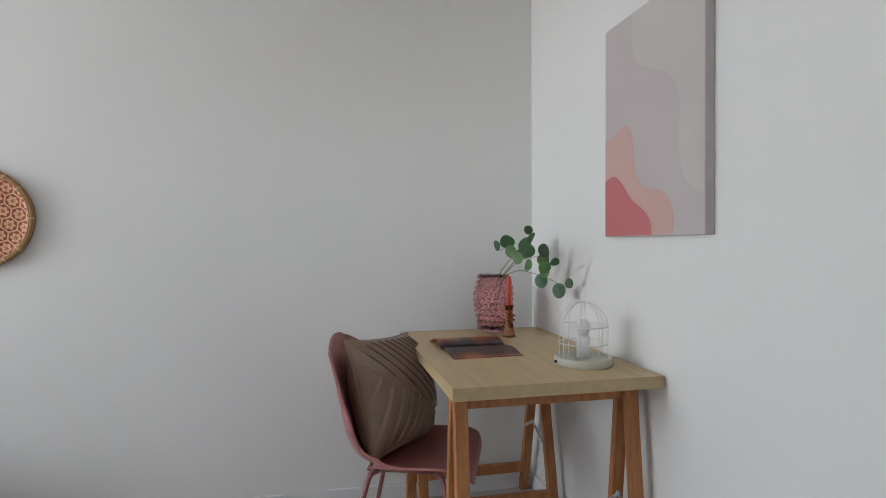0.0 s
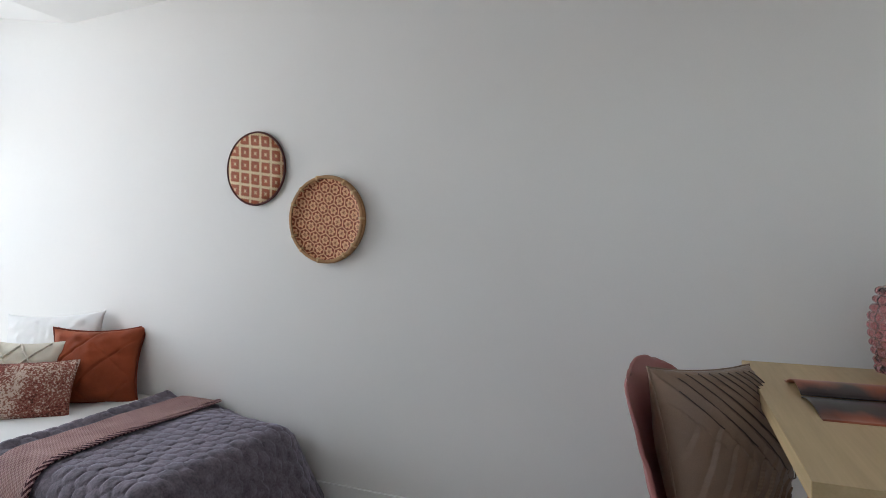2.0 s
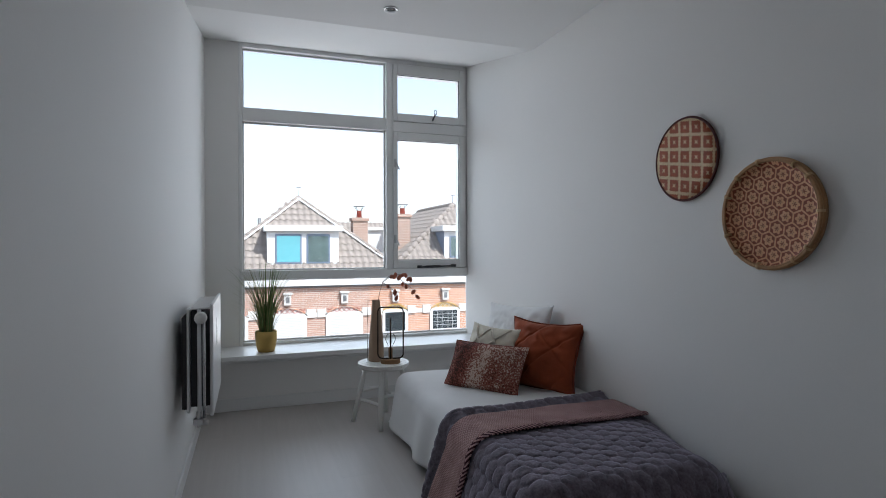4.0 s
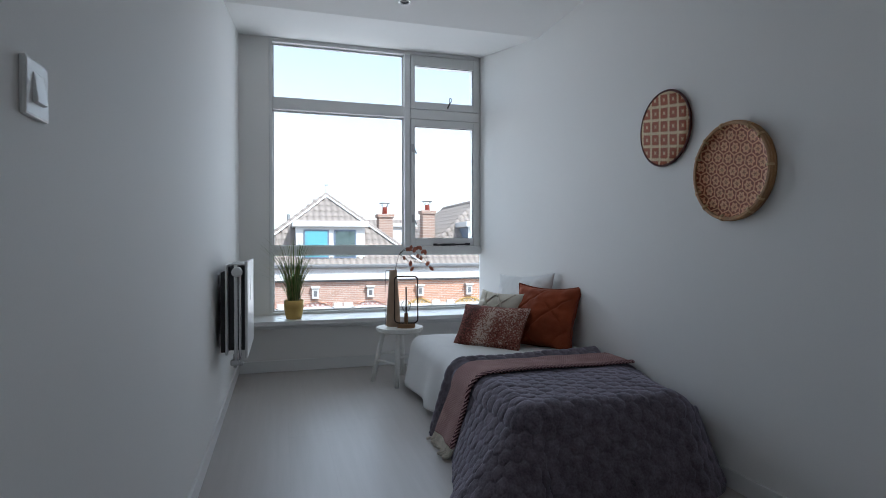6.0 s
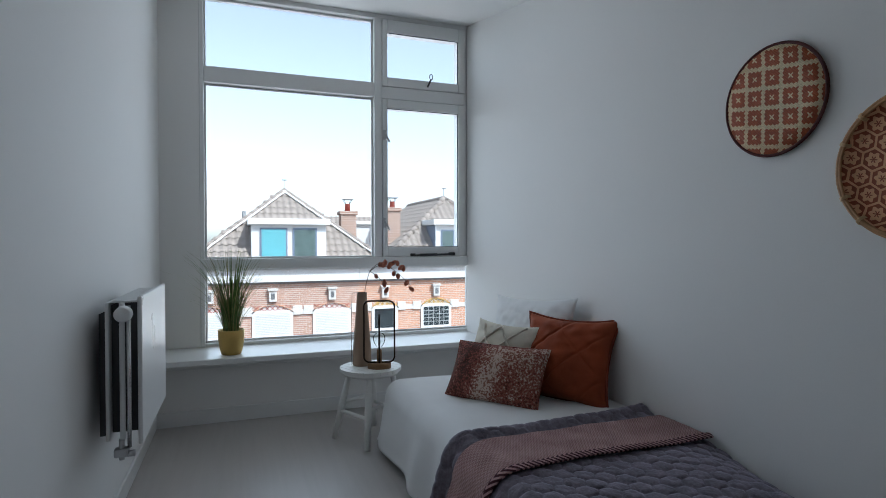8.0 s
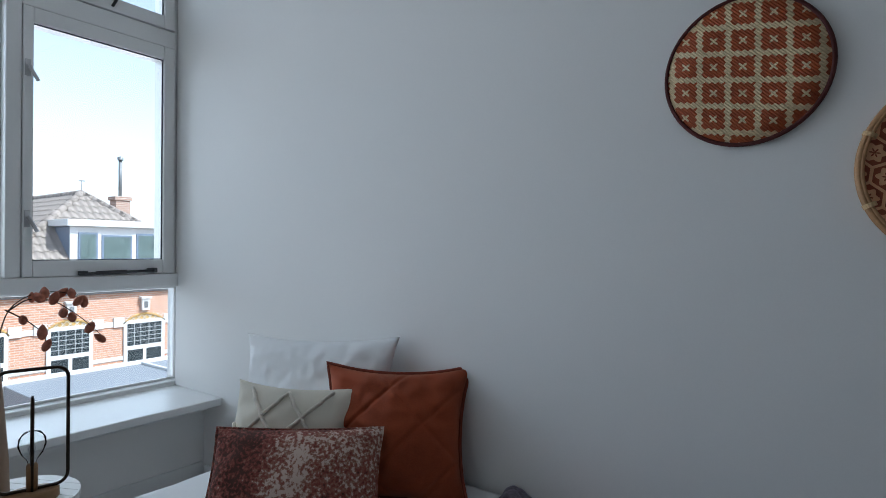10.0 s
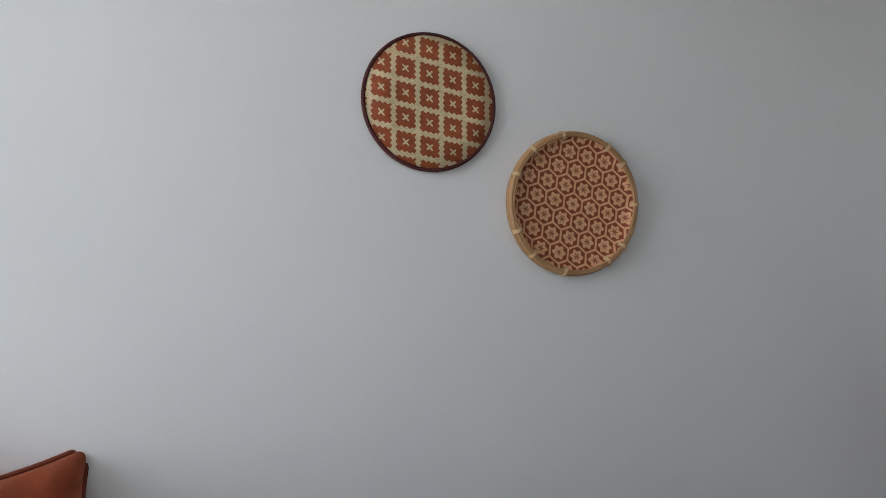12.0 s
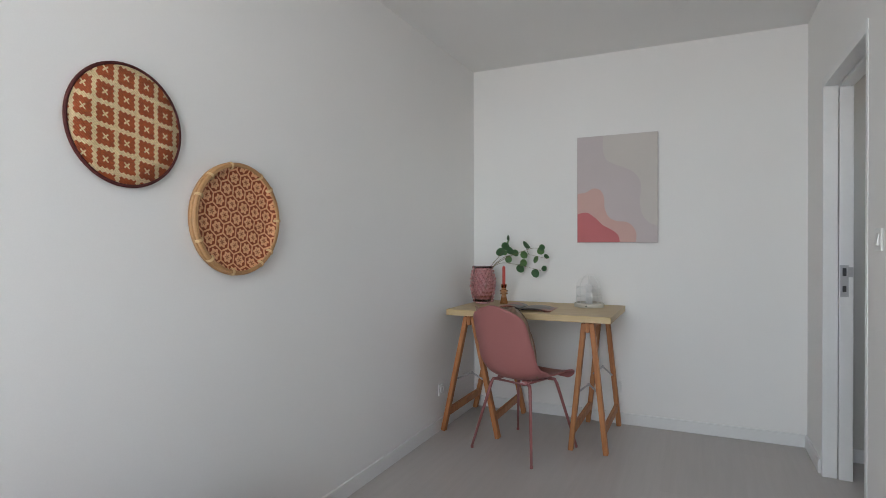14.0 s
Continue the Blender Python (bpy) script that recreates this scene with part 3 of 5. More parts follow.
def trestle(yc, half):
    t = thing("trestle", "orange pine trestle with folding metal stays under the desk top", "trestle", pose(0.545, yc, 0), "trestles")
    top = DT - 0.037
    part("top_rail", bx(-0.30, 0.30, -0.011, 0.011, top - 0.06, top, 0.003), PINE, t)
    for sx in (-1, 1):
        x = 0.277 * sx
        for sy in (-1, 1):
            part("leg", bar((x, half * sy, 0.002), (x, 0.022 * sy, top - 0.008), 0.028, 0.042, 0.003, (1, 0, 0)), PINE, t)
        k = 0.365
        yk = 0.5 * half + 0.012
        part("stay", join(tube([(x - 0.026 * sx, -yk, k - 0.03), (x - 0.026 * sx, 0, k + 0.022)], 0.006, 6), tube([(x - 0.026 * sx, 0, k + 0.022), (x - 0.026 * sx, yk, k - 0.03)], 0.006, 6),
                          moved(lathe([(0, -0.004), (0.009, -0.004), (0.009, 0.004), (0, 0.004)], 12), pose(x - 0.026 * sx, 0, k + 0.022, 0, 90, 0))), STEEL, t, "galvanised folding stay")
    for sy in (-1, 1):
        f = 1 - 0.12 / top
        part("lower_rail", bx(-0.26, 0.26, half * sy * f - 0.011, half * sy * f + 0.011, 0.10, 0.145, 0.003), PINE, t)
    return t


trestle(2.33, 0.185)
trestle(1.598, 0.10)


def rounded_chair():
    c = thing("shell_chair", "dusty pink plastic shell chair with slim legs at the desk", "chair", pose(0.187, 1.958, 0, 0, 0, -20.5))
    # side profile: distance forwards and height, from the seat's front lip to the back's top
    prof = [(0.235, 0.405), (0.225, 0.432), (0.17, 0.443), (0.08, 0.436), (-0.02, 0.428), (-0.11, 0.432), (-0.175, 0.462), (-0.215, 0.53), (-0.238, 0.63), (-0.254, 0.73), (-0.268, 0.81), (-0.282, 0.862)]
    n = len(prof) - 1

    def at(v):
        f = v * n
        i = min(int(f), n - 1)
        t = f - i
        p = [Vector(prof[max(0, min(n, i + k))]) for k in (-1, 0, 1, 2)]
        return 0.5 * (2 * p[1] + (p[2] - p[0]) * t + (2 * p[0] - 5 * p[1] + 4 * p[2] - p[3]) * t * t + (3 * p[1] - p[0] - 3 * p[2] + p[3]) * t ** 3)

    def fn(u, v):
        s = 2 * u - 1
        p = at(v)
        w = 0.213 if v < 0.5 else 0.213 - 0.034 * (v - 0.5) * 2
        if v > 0.80:
            k = (v - 0.80) / 0.20
            w *= math.sqrt(max(0.0, 1 - 0.78 * k ** 3))
        if v < 0.16:
            k = (0.16 - v) / 0.16
            w *= math.sqrt(1 - 0.45 * k * k)
        seat = max(0.0, 1 - abs(v - 0.25) / 0.35)
        back = max(0.0, 1 - abs(v - 0.72) / 0.36)
        mid = max(0.0, 1 - abs(v - 0.5) / 0.25)
        e = abs(s) ** 2.6
        return (p[0] + e * (0.06 * back + 0.05 * mid), s * w, p[1] + e * (0.028 * seat + 0.04 * mid) - 0.035 * e * max(0.0, (v - 0.75) / 0.25) ** 2 - (0.01 * e if v < 0.08 else 0))
    shell = part("shell", surface(fn, 26, 52), PINKP, c)
    solid(shell, 0.009, 0.0)
    hub = 0.414
    for x, y, fx, fy in ((0.13, 0.135, 0.225, 0.215), (0.13, -0.135, 0.225, -0.215), (-0.12, 0.135, -0.215, 0.215), (-0.12, -0.135, -0.215, -0.215)):
        leg = part("leg", tube([(x * 0.8, y * 0.75, hub - 0.004), (x * 0.97, y * 0.98, hub - 0.008), (x * 1.04, y * 1.04, hub - 0.03), (fx, fy, 0.012)], [0.0095, 0.0095, 0.0095, 0.0075], 12), PINKM, c)
        part("foot_cap", tube([(fx - (x - fx) * 0.0, fy, 0.0), (fx, fy, 0.014)], 0.0088, 12), PINKP, leg)
    part("seat_frame", join(tube([(-0.13, -0.105, hub), (0.12, -0.105, hub), (0.12, 0.105, hub), (-0.13, 0.105, hub)], 0.0085, 10, True),
                            tube([(0.0, -0.105, hub), (0.0, 0.105, hub)], 0.008, 10)), PINKM, c)
    for x in (-0.09, 0.10):
        for y in (-0.09, 0.09):
            part("seat_bracket", bx(x - 0.018, x + 0.018, y - 0.018, y + 0.018, hub + 0.004, 0.430, 0.003), PINKP, c)
    return c


rounded_chair()


def pillow_mesh(w, h, t, n=30, seed=0, wrinkle=0.006, pinch=0.10, tuck=None):
    """A stuffed pillow in the x-z plane, its face towards -y, its centre at the origin."""
    off = Vector((seed * 7.3, seed * 3.1, 0))
    bm = bmesh.new()
    grids = []
    for side in (-1, 1):
        g = []
        for i in range(n + 1):
            row = []
            for j in range(n + 1):
                u, v = 2 * i / n - 1, 2 * j / n - 1
                x = u * w / 2 * (1 - pinch * 0.55 * (1 - abs(v) ** 2.2) * u * u)
                z = v * h / 2 * (1 - pinch * 0.55 * (1 - abs(u) ** 2.2) * v * v)
                d = max(0.0, (1 - u * u)) ** 0.55 * max(0.0, (1 - v * v)) ** 0.55
                y = side * t / 2 * d
                k = noise.noise(Vector((x * 9, z * 9, side * 2.0)) + off) * wrinkle + noise.noise(Vector((x * 24, z * 24, side)) + off) * wrinkle * 0.5
                y += side * k * min(1.0, d * 2.2)
                if tuck and side < 0:
                    y -= tuck(x, z) * min(1.0, d * 2.5)
                edge = i in (0, n) or j in (0, n)
                if edge and side > 0:
                    row.append(grids[0][i][j])
                else:
                    row.append(bm.verts.new((x, y, z)))
            g.append(row)
        grids.append(g)
        for i in range(n):
            for j in range(n):
                bm.faces.new((g[i][j], g[i + 1][j], g[i + 1][j + 1], g[i][j + 1]))
    for f in bm.faces:
        f.smooth = True
    return bm


def rim_points(w, h, pinch=0.10, n=16):
    pts = []
    for k in range(4 * n):
        s, t = divmod(k, n)
        q = 2 * t / n - 1
        u, v = ((q, -1), (1, q), (-q, 1), (-1, -q))[s]
        pts.append((u * w / 2 * (1 - pinch * 0.55 * (1 - abs(v) ** 2.2) * u * u), 0.0, v * h / 2 * (1 - pinch * 0.55 * (1 - abs(u) ** 2.2) * v * v)))
    return pts


def stand(corner_l, corner_r, top):
    """A pose from a pillow's two lower corners and the middle of its upper edge: x along its width, z up its face."""
    a, b, c = Vector(corner_l), Vector(corner_r), Vector(top)
    x = (b - a).normalized()
    mid = (a + b) / 2
    z = (c - mid)
    z = (z - x * z.dot(x)).normalized()
    y = z.cross(x)
    m = Matrix((x, y, z)).transposed().to_4x4()
    m.translation = (mid + c) / 2
    return m


# cushion on the chair, with slanting pleats
def pleat_crease(x, z):
    k = (x * 0.72 + z * 0.70) - 0.5 * (x - z) ** 2 * 0.6
    f = (k / 0.030) % 1.0
    upper = max(0.0, min(1.0, (x * 0.45 + z * 0.8 + 0.06) / 0.06))
    q = ((x * 0.93 - z * 0.36) / 0.043) % 1.0
    return 0.017 * upper * f ** 1.3 + 0.010 * (1 - upper) * (1 - q)


cushion = thing("chair_cushion", "taupe satin cushion with slanting pleats standing on the chair", "cushion",
                stand((0.068, 1.885, 0.470), (0.296, 2.165, 0.438), (0.066, 2.075, 0.822)))
part("cover", pillow_mesh(0.43, 0.42, 0.25, 130, 3, 0.005, 0.13, pleat_crease), TAUPE, cushion)
# thin dark tubes paint the shade in the creases between pleats
FOLD_SHADE = plain("dark brown fold shade", (0.07, 0.042, 0.028), 0.6, var=0.1)
for k in range(-2, 9):
    line = []
    for n in range(41):
        m = -0.36 + 0.018 * n
        total = (k * 0.030 + 0.3 * m * m) / 0.71
        x, z = (total + m) / 2, (total - m) / 2
        if max(abs(x), abs(z)) < 0.185 and x * 0.45 + z * 0.8 > -0.02:
            d = (1 - (x / 0.215) ** 2) ** 0.55 * (1 - (z / 0.21) ** 2) ** 0.55
            line.append((x, -0.125 * d - pleat_crease(x - 0.002, z - 0.002) * min(1.0, d * 2.5) - 0.001, z))
    if len(line) > 3:
        part("pleat_crease", tube(line, 0.0017, 6), FOLD_SHADE, cushion)
part("seam", tube(rim_points(0.432, 0.422, 0.13), 0.003, 6, True), TAUPE, cushion)

# glass vase with bubbles and a eucalyptus branch
vase = thing("bubble_vase", "rose-coloured glass vase covered in glass bubbles, on the desk", "vase", pose(0.63, 2.38, DT))
vprof = [(0.0, 0.0), (0.046, 0.0), (0.054, 0.01), (0.067, 0.06), (0.076, 0.13), (0.074, 0.19), (0.062, 0.235), (0.058, 0.255), (0.054, 0.255), (0.058, 0.232), (0.069, 0.19), (0.071, 0.13), (0.065, 0.06), (0.056, 0.022), (0.0, 0.018)]
part("vessel", lathe(vprof, 40), ROSEGLASS, vase)
ball = bmesh.new()
bmesh.ops.create_icosphere(ball, subdivisions=2, radius=0.0125)
for f in ball.faces:
    f.smooth = True
ball_mesh = as_mesh(ball, "bubble", ROSEGLASS)
for i in range(10):
    z = 0.022 + i * 0.0252
    rr = np.interp(z, [0.01, 0.06, 0.13, 0.19, 0.235, 0.255], [0.054, 0.067, 0.076, 0.074, 0.062, 0.056]) + 0.004
    for j in range(16):
        a = 2 * math.pi * (j + 0.5 * (i % 2)) / 16
        ob = new("bubble", ball_mesh)
        ob.parent = vase
        ob.matrix_basis = pose(rr * math.cos(a), rr * math.sin(a), z) @ Matrix.Scale(0.82 + 0.34 * ((i * 7 + j * 5) % 6) / 5, 4)

branch = thing("eucalyptus_branch", "eucalyptus branch with round green leaves standing in the glass vase", "branch", pose(0.63, 2.38, DT))
TIPS = [((0.0, 0.0, 0.03), (0.0, -0.05, 0.25), (0.01, -0.16, 0.315), (0.01, -0.26, 0.355), (-0.06, -0.38, 0.39), (-0.125, -0.46, 0.37)),
        ((0.0, 0.0, 0.03), (0.02, -0.04, 0.25), (0.07, -0.09, 0.32), (0.10, -0.12, 0.37), (0.12, -0.14, 0.405), (0.125, -0.15, 0.44)),
        ((0.0, 0.0, 0.03), (0.02, -0.05, 0.25), (0.07, -0.13, 0.325), (0.115, -0.22, 0.345), (0.12, -0.32, 0.335), (0.10, -0.43, 0.31)),
        ((0.0, 0.0, 0.03), (0.02, -0.05, 0.25), (0.08, -0.11, 0.285), (0.12, -0.20, 0.27), (0.155, -0.28, 0.25), (0.18, -0.375, 0.222))]


def along(pts, t):
    f = t * (len(pts) - 1)
    i = min(int(f), len(pts) - 2)
    return Vector(pts[i]).lerp(Vector(pts[i + 1]), f - i)


def leaf_mesh(r, name, mat):
    def fn(u, v):
        a = 2 * math.pi * u
        q = v * r
        x, y = q * math.cos(a) * (1 + 0.12 * math.cos(a)), q * math.sin(a) * 0.94
        return (x + r, y, -0.25 * (abs(y) ** 1.5) * 3 + 0.06 * x * x / r)
    return as_mesh(surface(fn, 18, 3, True), name, mat)


LEAVES = [leaf_mesh(0.031, "leaf", LEAFG), leaf_mesh(0.026, "leaf", LEAFL), leaf_mesh(0.020, "leaf", LEAFG)]
random.seed(12)
for k, tip in enumerate(TIPS):
    pts = [along(tip, i / 24) for i in range(25)]
    for _ in range(3):
        pts = [pts[0]] + [(pts[i - 1] + pts[i] * 2 + pts[i + 1]) / 4 for i in range(1, 24)] + [pts[-1]]
    part("twig", tube(pts, [0.0022 - 0.0014 * i / 24 for i in range(25)], 6), TWIG, branch)
    for i in range(5):
        p = pts[min(24, int((0.52 + 0.12 * i) * 24))]
        big = LEAVES[2] if i == 4 else LEAVES[(i + k) % 2]
        face = Vector((-0.5 + random.uniform(-0.7, 0.7), -0.7 + random.uniform(-0.5, 0.5), 0.4 + random.uniform(-0.7, 0.7)))
        ob = new("leaf", big)
        ob.parent = branch
        ob.matrix_basis = Matrix.Translation(p) @ face.to_track_quat("Z", "X").to_matrix().to_4x4() @ pose(0, 0, 0, 0, 0, 180 * (i % 2) + random.uniform(-70, 70))

# candle holder
holder = thing("candle_holder", "amber glass candle holder on the desk", "candle holder", pose(0.652, 2.235, DT))
part("stem", lathe([(0, 0), (0.0285, 0), (0.0285, 0.004), (0.022, 0.03), (0.016, 0.062), (0.0165, 0.068), (0.027, 0.070), (0.028, 0.076), (0.018, 0.080), (0.0175, 0.084), (0.028, 0.087), (0.028, 0.093), (0.017, 0.098), (0.016, 0.108),
                    (0.021, 0.130), (0.021, 0.135), (0.0125, 0.135), (0.0125, 0.112), (0, 0.112)], 32), AMBERGLASS, holder)
candle = thing("candle", "coral red dinner candle standing in the amber glass holder", "candle", pose(0.652, 2.235, DT + 0.113))
part("wax", lathe([(0, 0), (0.0105, 0), (0.0105, 0.135), (0.008, 0.144), (0.003, 0.147), (0, 0.147)], 20), WAX, candle)
part("wick", tube([(0, 0, 0.146), (0.001, 0, 0.153)], 0.0008, 6), DARKMETAL, candle)

# cage lamp
cage = thing("cage_lamp", "white wire birdcage table lamp with a white bulb, on the desk", "table lamp", pose(0.712, 1.672, DT) @ Matrix.Scale(0.94, 4))
part("base", lathe([(0, 0), (0.098, 0), (0.1, 0.003), (0.1, 0.026), (0.097, 0.029), (0.09, 0.03), (0.088, 0.024), (0, 0.024)], 48), CREAMM, cage)
part("wires", join(*[tube([(0.083 * math.cos(a), 0.083 * math.sin(a), 0.024), (0.083 * math.cos(a), 0.083 * math.sin(a), 0.135)] +
                          [(0.083 * math.cos(t) * math.cos(a), 0.083 * math.cos(t) * math.sin(a), 0.135 + 0.083 * math.sin(t)) for t in (i * math.pi / 16 for i in range(1, 8))] + [(0, 0, 0.219)], 0.0017, 6)
                     for a in (i * math.pi / 4 + 0.2 for i in range(8))]), WHITEM, cage)
for z in (0.075, 0.135):
    part("ring", tube([(0.084 * math.cos(a), 0.084 * math.sin(a), z) for a in (i * math.pi / 18 for i in range(36))], 0.002, 6, True), WHITEM, cage)
part("bulb_socket", lathe([(0, 0.024), (0.023, 0.024), (0.023, 0.095), (0.021, 0.098), (0, 0.098)], 24), WHITEP, cage)
part("bulb", lathe([(0.014, 0.098), (0.018, 0.106), (0.023, 0.12), (0.024, 0.132), (0.02, 0.147), (0.011, 0.156), (0, 0.158)], 24), WHITEP, cage, "white frosted bulb")
part("switch_knob", tube([(-0.1, 0, 0.014), (-0.107, 0, 0.014)], 0.005, 10), DARKMETAL, cage)

# open magazine
mag = thing("magazine", "open magazine with dark sunset photographs lying on the desk", "magazine", pose(0.435, 2.03, DT, 0, 0, 92))
PHOTO = page_mat("dark sunset photograph", ((0.30, (0.012, 0.009, 0.010)), (0.98, (0.62, 0.30, 0.20)), (0.55, (0.03, 0.014, 0.012)), (0.72, (0.34, 0.075, 0.025))))


def page(sign, lift, width=0.19, depth=0.255):
    def fn(u, v):
        return (sign * (0.002 + u * width), (v - 0.5) * depth, 0.002 + lift * math.sin(min(1.0, u * 1.15) * math.pi) ** 0.8 * 0.012 + 0.004 * lift * (1 - u))
    return surface(fn, 16, 4)


solid(part("page", page(-1, 0.9), PHOTO, mag), 0.003, -1)
solid(part("page", page(1, 1.7), PHOTO, mag), 0.003, -1)
part("spine", tube([(0, -0.127, 0.002), (0, 0.127, 0.002)], 0.002, 8), PHOTO, mag)

# ---- painting ----
art = thing("canvas_painting", "abstract canvas in grey, mauve, peach and coral hanging on the wall", "painting", pose(EX, 1.5175, 1.2085))
CW, CH, CD = 0.515, 0.716, 0.03
part("canvas", bx(-CD, -0.001, -CW / 2, CW / 2, 0, CH, 0.002), plain("mauve grey canvas paint", (0.57, 0.505, 0.505), 0.8, var=0.04, fine=500, rel=0.4), art)


def blob(name, outline, mat, proud):
    """A painted patch: a smooth outline in parts of the canvas's width (from the north side) and height."""
    pts = [Vector(p) for p in outline]
    out = []
    for i in range(len(pts)):
        p = [pts[(i + k) % len(pts)] for k in (-1, 0, 1, 2)]
        hard = p[1].x in (0, 1) or p[1].y in (0, 1)
        hard2 = p[2].x in (0, 1) or p[2].y in (0, 1)
        for s in range(1 if hard and hard2 else 6):
            t = s / 6
            a = p[1] if hard else p[0]
            d = p[2] if hard2 else p[3]
            q = 0.5 * (2 * p[1] + (p[2] - a) * t + (2 * a - 5 * p[1] + 4 * p[2] - d) * t * t + (3 * p[1] - a - 3 * p[2] + d) * t ** 3)
            out.append((min(max(q.x, 0.004), 0.996), min(max(q.y, 0.004), 0.996)))
    b = bmesh.new()
    b.faces.new([b.verts.new((-CD - proud, (0.5 - u) * CW, v * CH)) for u, v in out]).normal_update()
    bmesh.ops.triangulate(b, faces=b.faces[:])
    return part(name, b, mat, art)


blob("painted_patch", [(0.34, 1), (0.33, 0.88), (0.37, 0.78), (0.47, 0.73), (0.6, 0.69), (0.71, 0.645), (0.785, 0.57), (0.80, 0.48), (0.785, 0.37), (0.82, 0.25), (0.9, 0.18), (1, 0.15), (1, 1)],
     plain("warm grey canvas paint", (0.60, 0.56, 0.525), 0.8, var=0.04, fine=500, rel=0.4), 0.0006)
blob("painted_patch", [(0, 0.465), (0.11, 0.475), (0.21, 0.51), (0.30, 0.49), (0.345, 0.42), (0.355, 0.32), (0.41, 0.235), (0.51, 0.20), (0.62, 0.19), (0.70, 0.15), (0.745, 0.08), (0.735, 0), (0, 0)],
     plain("peach canvas paint", (0.63, 0.41, 0.365), 0.8, var=0.05, fine=500, rel=0.4), 0.0012)
blob("painted_patch", [(0, 0.27), (0.12, 0.285), (0.23, 0.235), (0.33, 0.165), (0.44, 0.12), (0.52, 0.07), (0.545, 0), (0, 0)],
     plain("coral canvas paint", (0.58, 0.18, 0.185), 0.8, var=0.06, fine=500, rel=0.4), 0.0018)

# ---- wall baskets ----
plate = thing("woven_plate", "flat woven plate with red squares and maroon edge, wall-hung", "wall basket", pose(-1.872, NY - 0.002, 1.552))
part("weave", moved(lathe([(0, 0.012), (0.12, 0.011), (0.172, 0.014), (0.175, 0.004), (0, 0.003)], 64), pose(0, 0, 0, 90, 0, 0)), WEAVE, plate)
part("rim", tube([(0.176 * math.cos(a), -0.011, 0.176 * math.sin(a)) for a in (i * math.pi / 36 for i in range(72))], 0.0056, 8, True), MAROON, plate, "maroon cloth binding")
tray = thing("rattan_tray", "round rattan tray with flower pattern, hung on the wall", "wall basket", pose(-1.458, NY - 0.002, 1.295))
part("bottom", moved(lathe([(0, 0.012), (0.15, 0.0125), (0.17, 0.015), (0.181, 0.021), (0.188, 0.027), (0.191, 0.027), (0.186, 0.018), (0.172, 0.009), (0, 0.008)], 72), pose(0, 0, 0, 90, 0, 0)), FLOWER, tray)
part("side", moved(lathe([(0.187, 0.012), (0.1915, 0.029), (0.197, 0.029), (0.200, 0.012), (0.200, 0.001), (0.190, 0.001)], 64, True), pose(0, 0, 0, 90, 0, 0)), RATTAN, tray)
for r, y, rr in ((0.1955, -0.028, 0.0062), (0.1895, -0.030, 0.0042), (0.1985, -0.014, 0.0045)):
    part("rim_cane", tube([(r * math.cos(a), y, r * math.sin(a)) for a in (i * math.pi / 36 for i in range(72))], rr, 8, True), RATTAN, tray)
for i in range(11):
    a = 2 * math.pi * (i + 0.22 * math.sin(i * 2.3)) / 11
    c, s = math.cos(a), math.sin(a)
    loop = [((0.1915 + 0.0125 * math.cos(t)) * c, -0.025 - 0.0140 * math.sin(t), (0.1915 + 0.0125 * math.cos(t)) * s) for t in (k * math.pi / 7 for k in range(14))]
    part("binding", join(*[moved(tube(loop, 0.0014, 5, True), Matrix.Translation((-s * d, 0, c * d))) for d in (-0.0036, -0.0012, 0.0012, 0.0036)]), BINDING, tray)

# ---- switch, sockets, spotlight ----
sw = thing("light_switch", "square white rocker light switch on the wall", "light switch", pose(-0.545, SY, 1.213))
part("plate", bx(-0.038, 0.038, 0.0, 0.009, -0.040, 0.040, 0.004), WHITEP, sw)
part("rocker", moved(bx(-0.017, 0.017, 0.0, 0.009, -0.021, 0.021, 0.002), pose(0, 0.004, 0, 8, 0, 0)), WHITEP, sw)


def socket(m):
    o = thing("wall_socket", "white wall socket low on the wall", "socket", m, "sockets")
    part("plate", bx(-0.037, 0.037, -0.009, 0.0, -0.037, 0.037, 0.003), WHITEP, o)
    part("cup", moved(lathe([(0.021, 0.012), (0.021, 0.004), (0, 0.004), (0, 0.003), (0.024, 0.003), (0.024, 0.0135), (0.021, 0.0135)], 24), pose(0, 0, 0, 90, 0, 0)), WHITEP, o)
    return o


socket(pose(0.284, NY, 0.26))
socket(pose(EX, 1.525, 0.245, 0, 0, -90))
spot = thing("ceiling_spotlight", "small round recessed metal ceiling spotlight, switched off", "spotlight", pose(-2.937, 1.50, CZ))
part("ring", lathe([(0.041, 0.0), (0.041, -0.004), (0.036, -0.006), (0.027, -0.003), (0.027, 0.0)], 32), STEEL, spot)
part("lens", lathe([(0.0, -0.001), (0.026, -0.002), (0.026, 0.0)], 24), plain("dark spotlight lens", (0.12, 0.12, 0.12), 0.15), spot)

# ---- radiator ----
rad = thing("radiator", "white double panel radiator with thermostat knob, hung on the wall", "radiator", pose(-2.70, SY + 0.012, 0.405))
RL, RH = 0.62, 0.51
part("front_panel", bx(-RL, 0.0, 0.135, 0.15, 0.0, RH, 0.006), RADW, rad)
part("rear_panel", bx(-RL, 0.0, 0.038, 0.05, 0.02, RH - 0.02, 0.005), RADW, rad)
for i in range(20):
    part("fin", bx(-RL + 0.03 + i * 0.029, -RL + 0.034 + i * 0.029, 0.052, 0.133, 0.04, RH - 0.03, 0), RADD, rad)
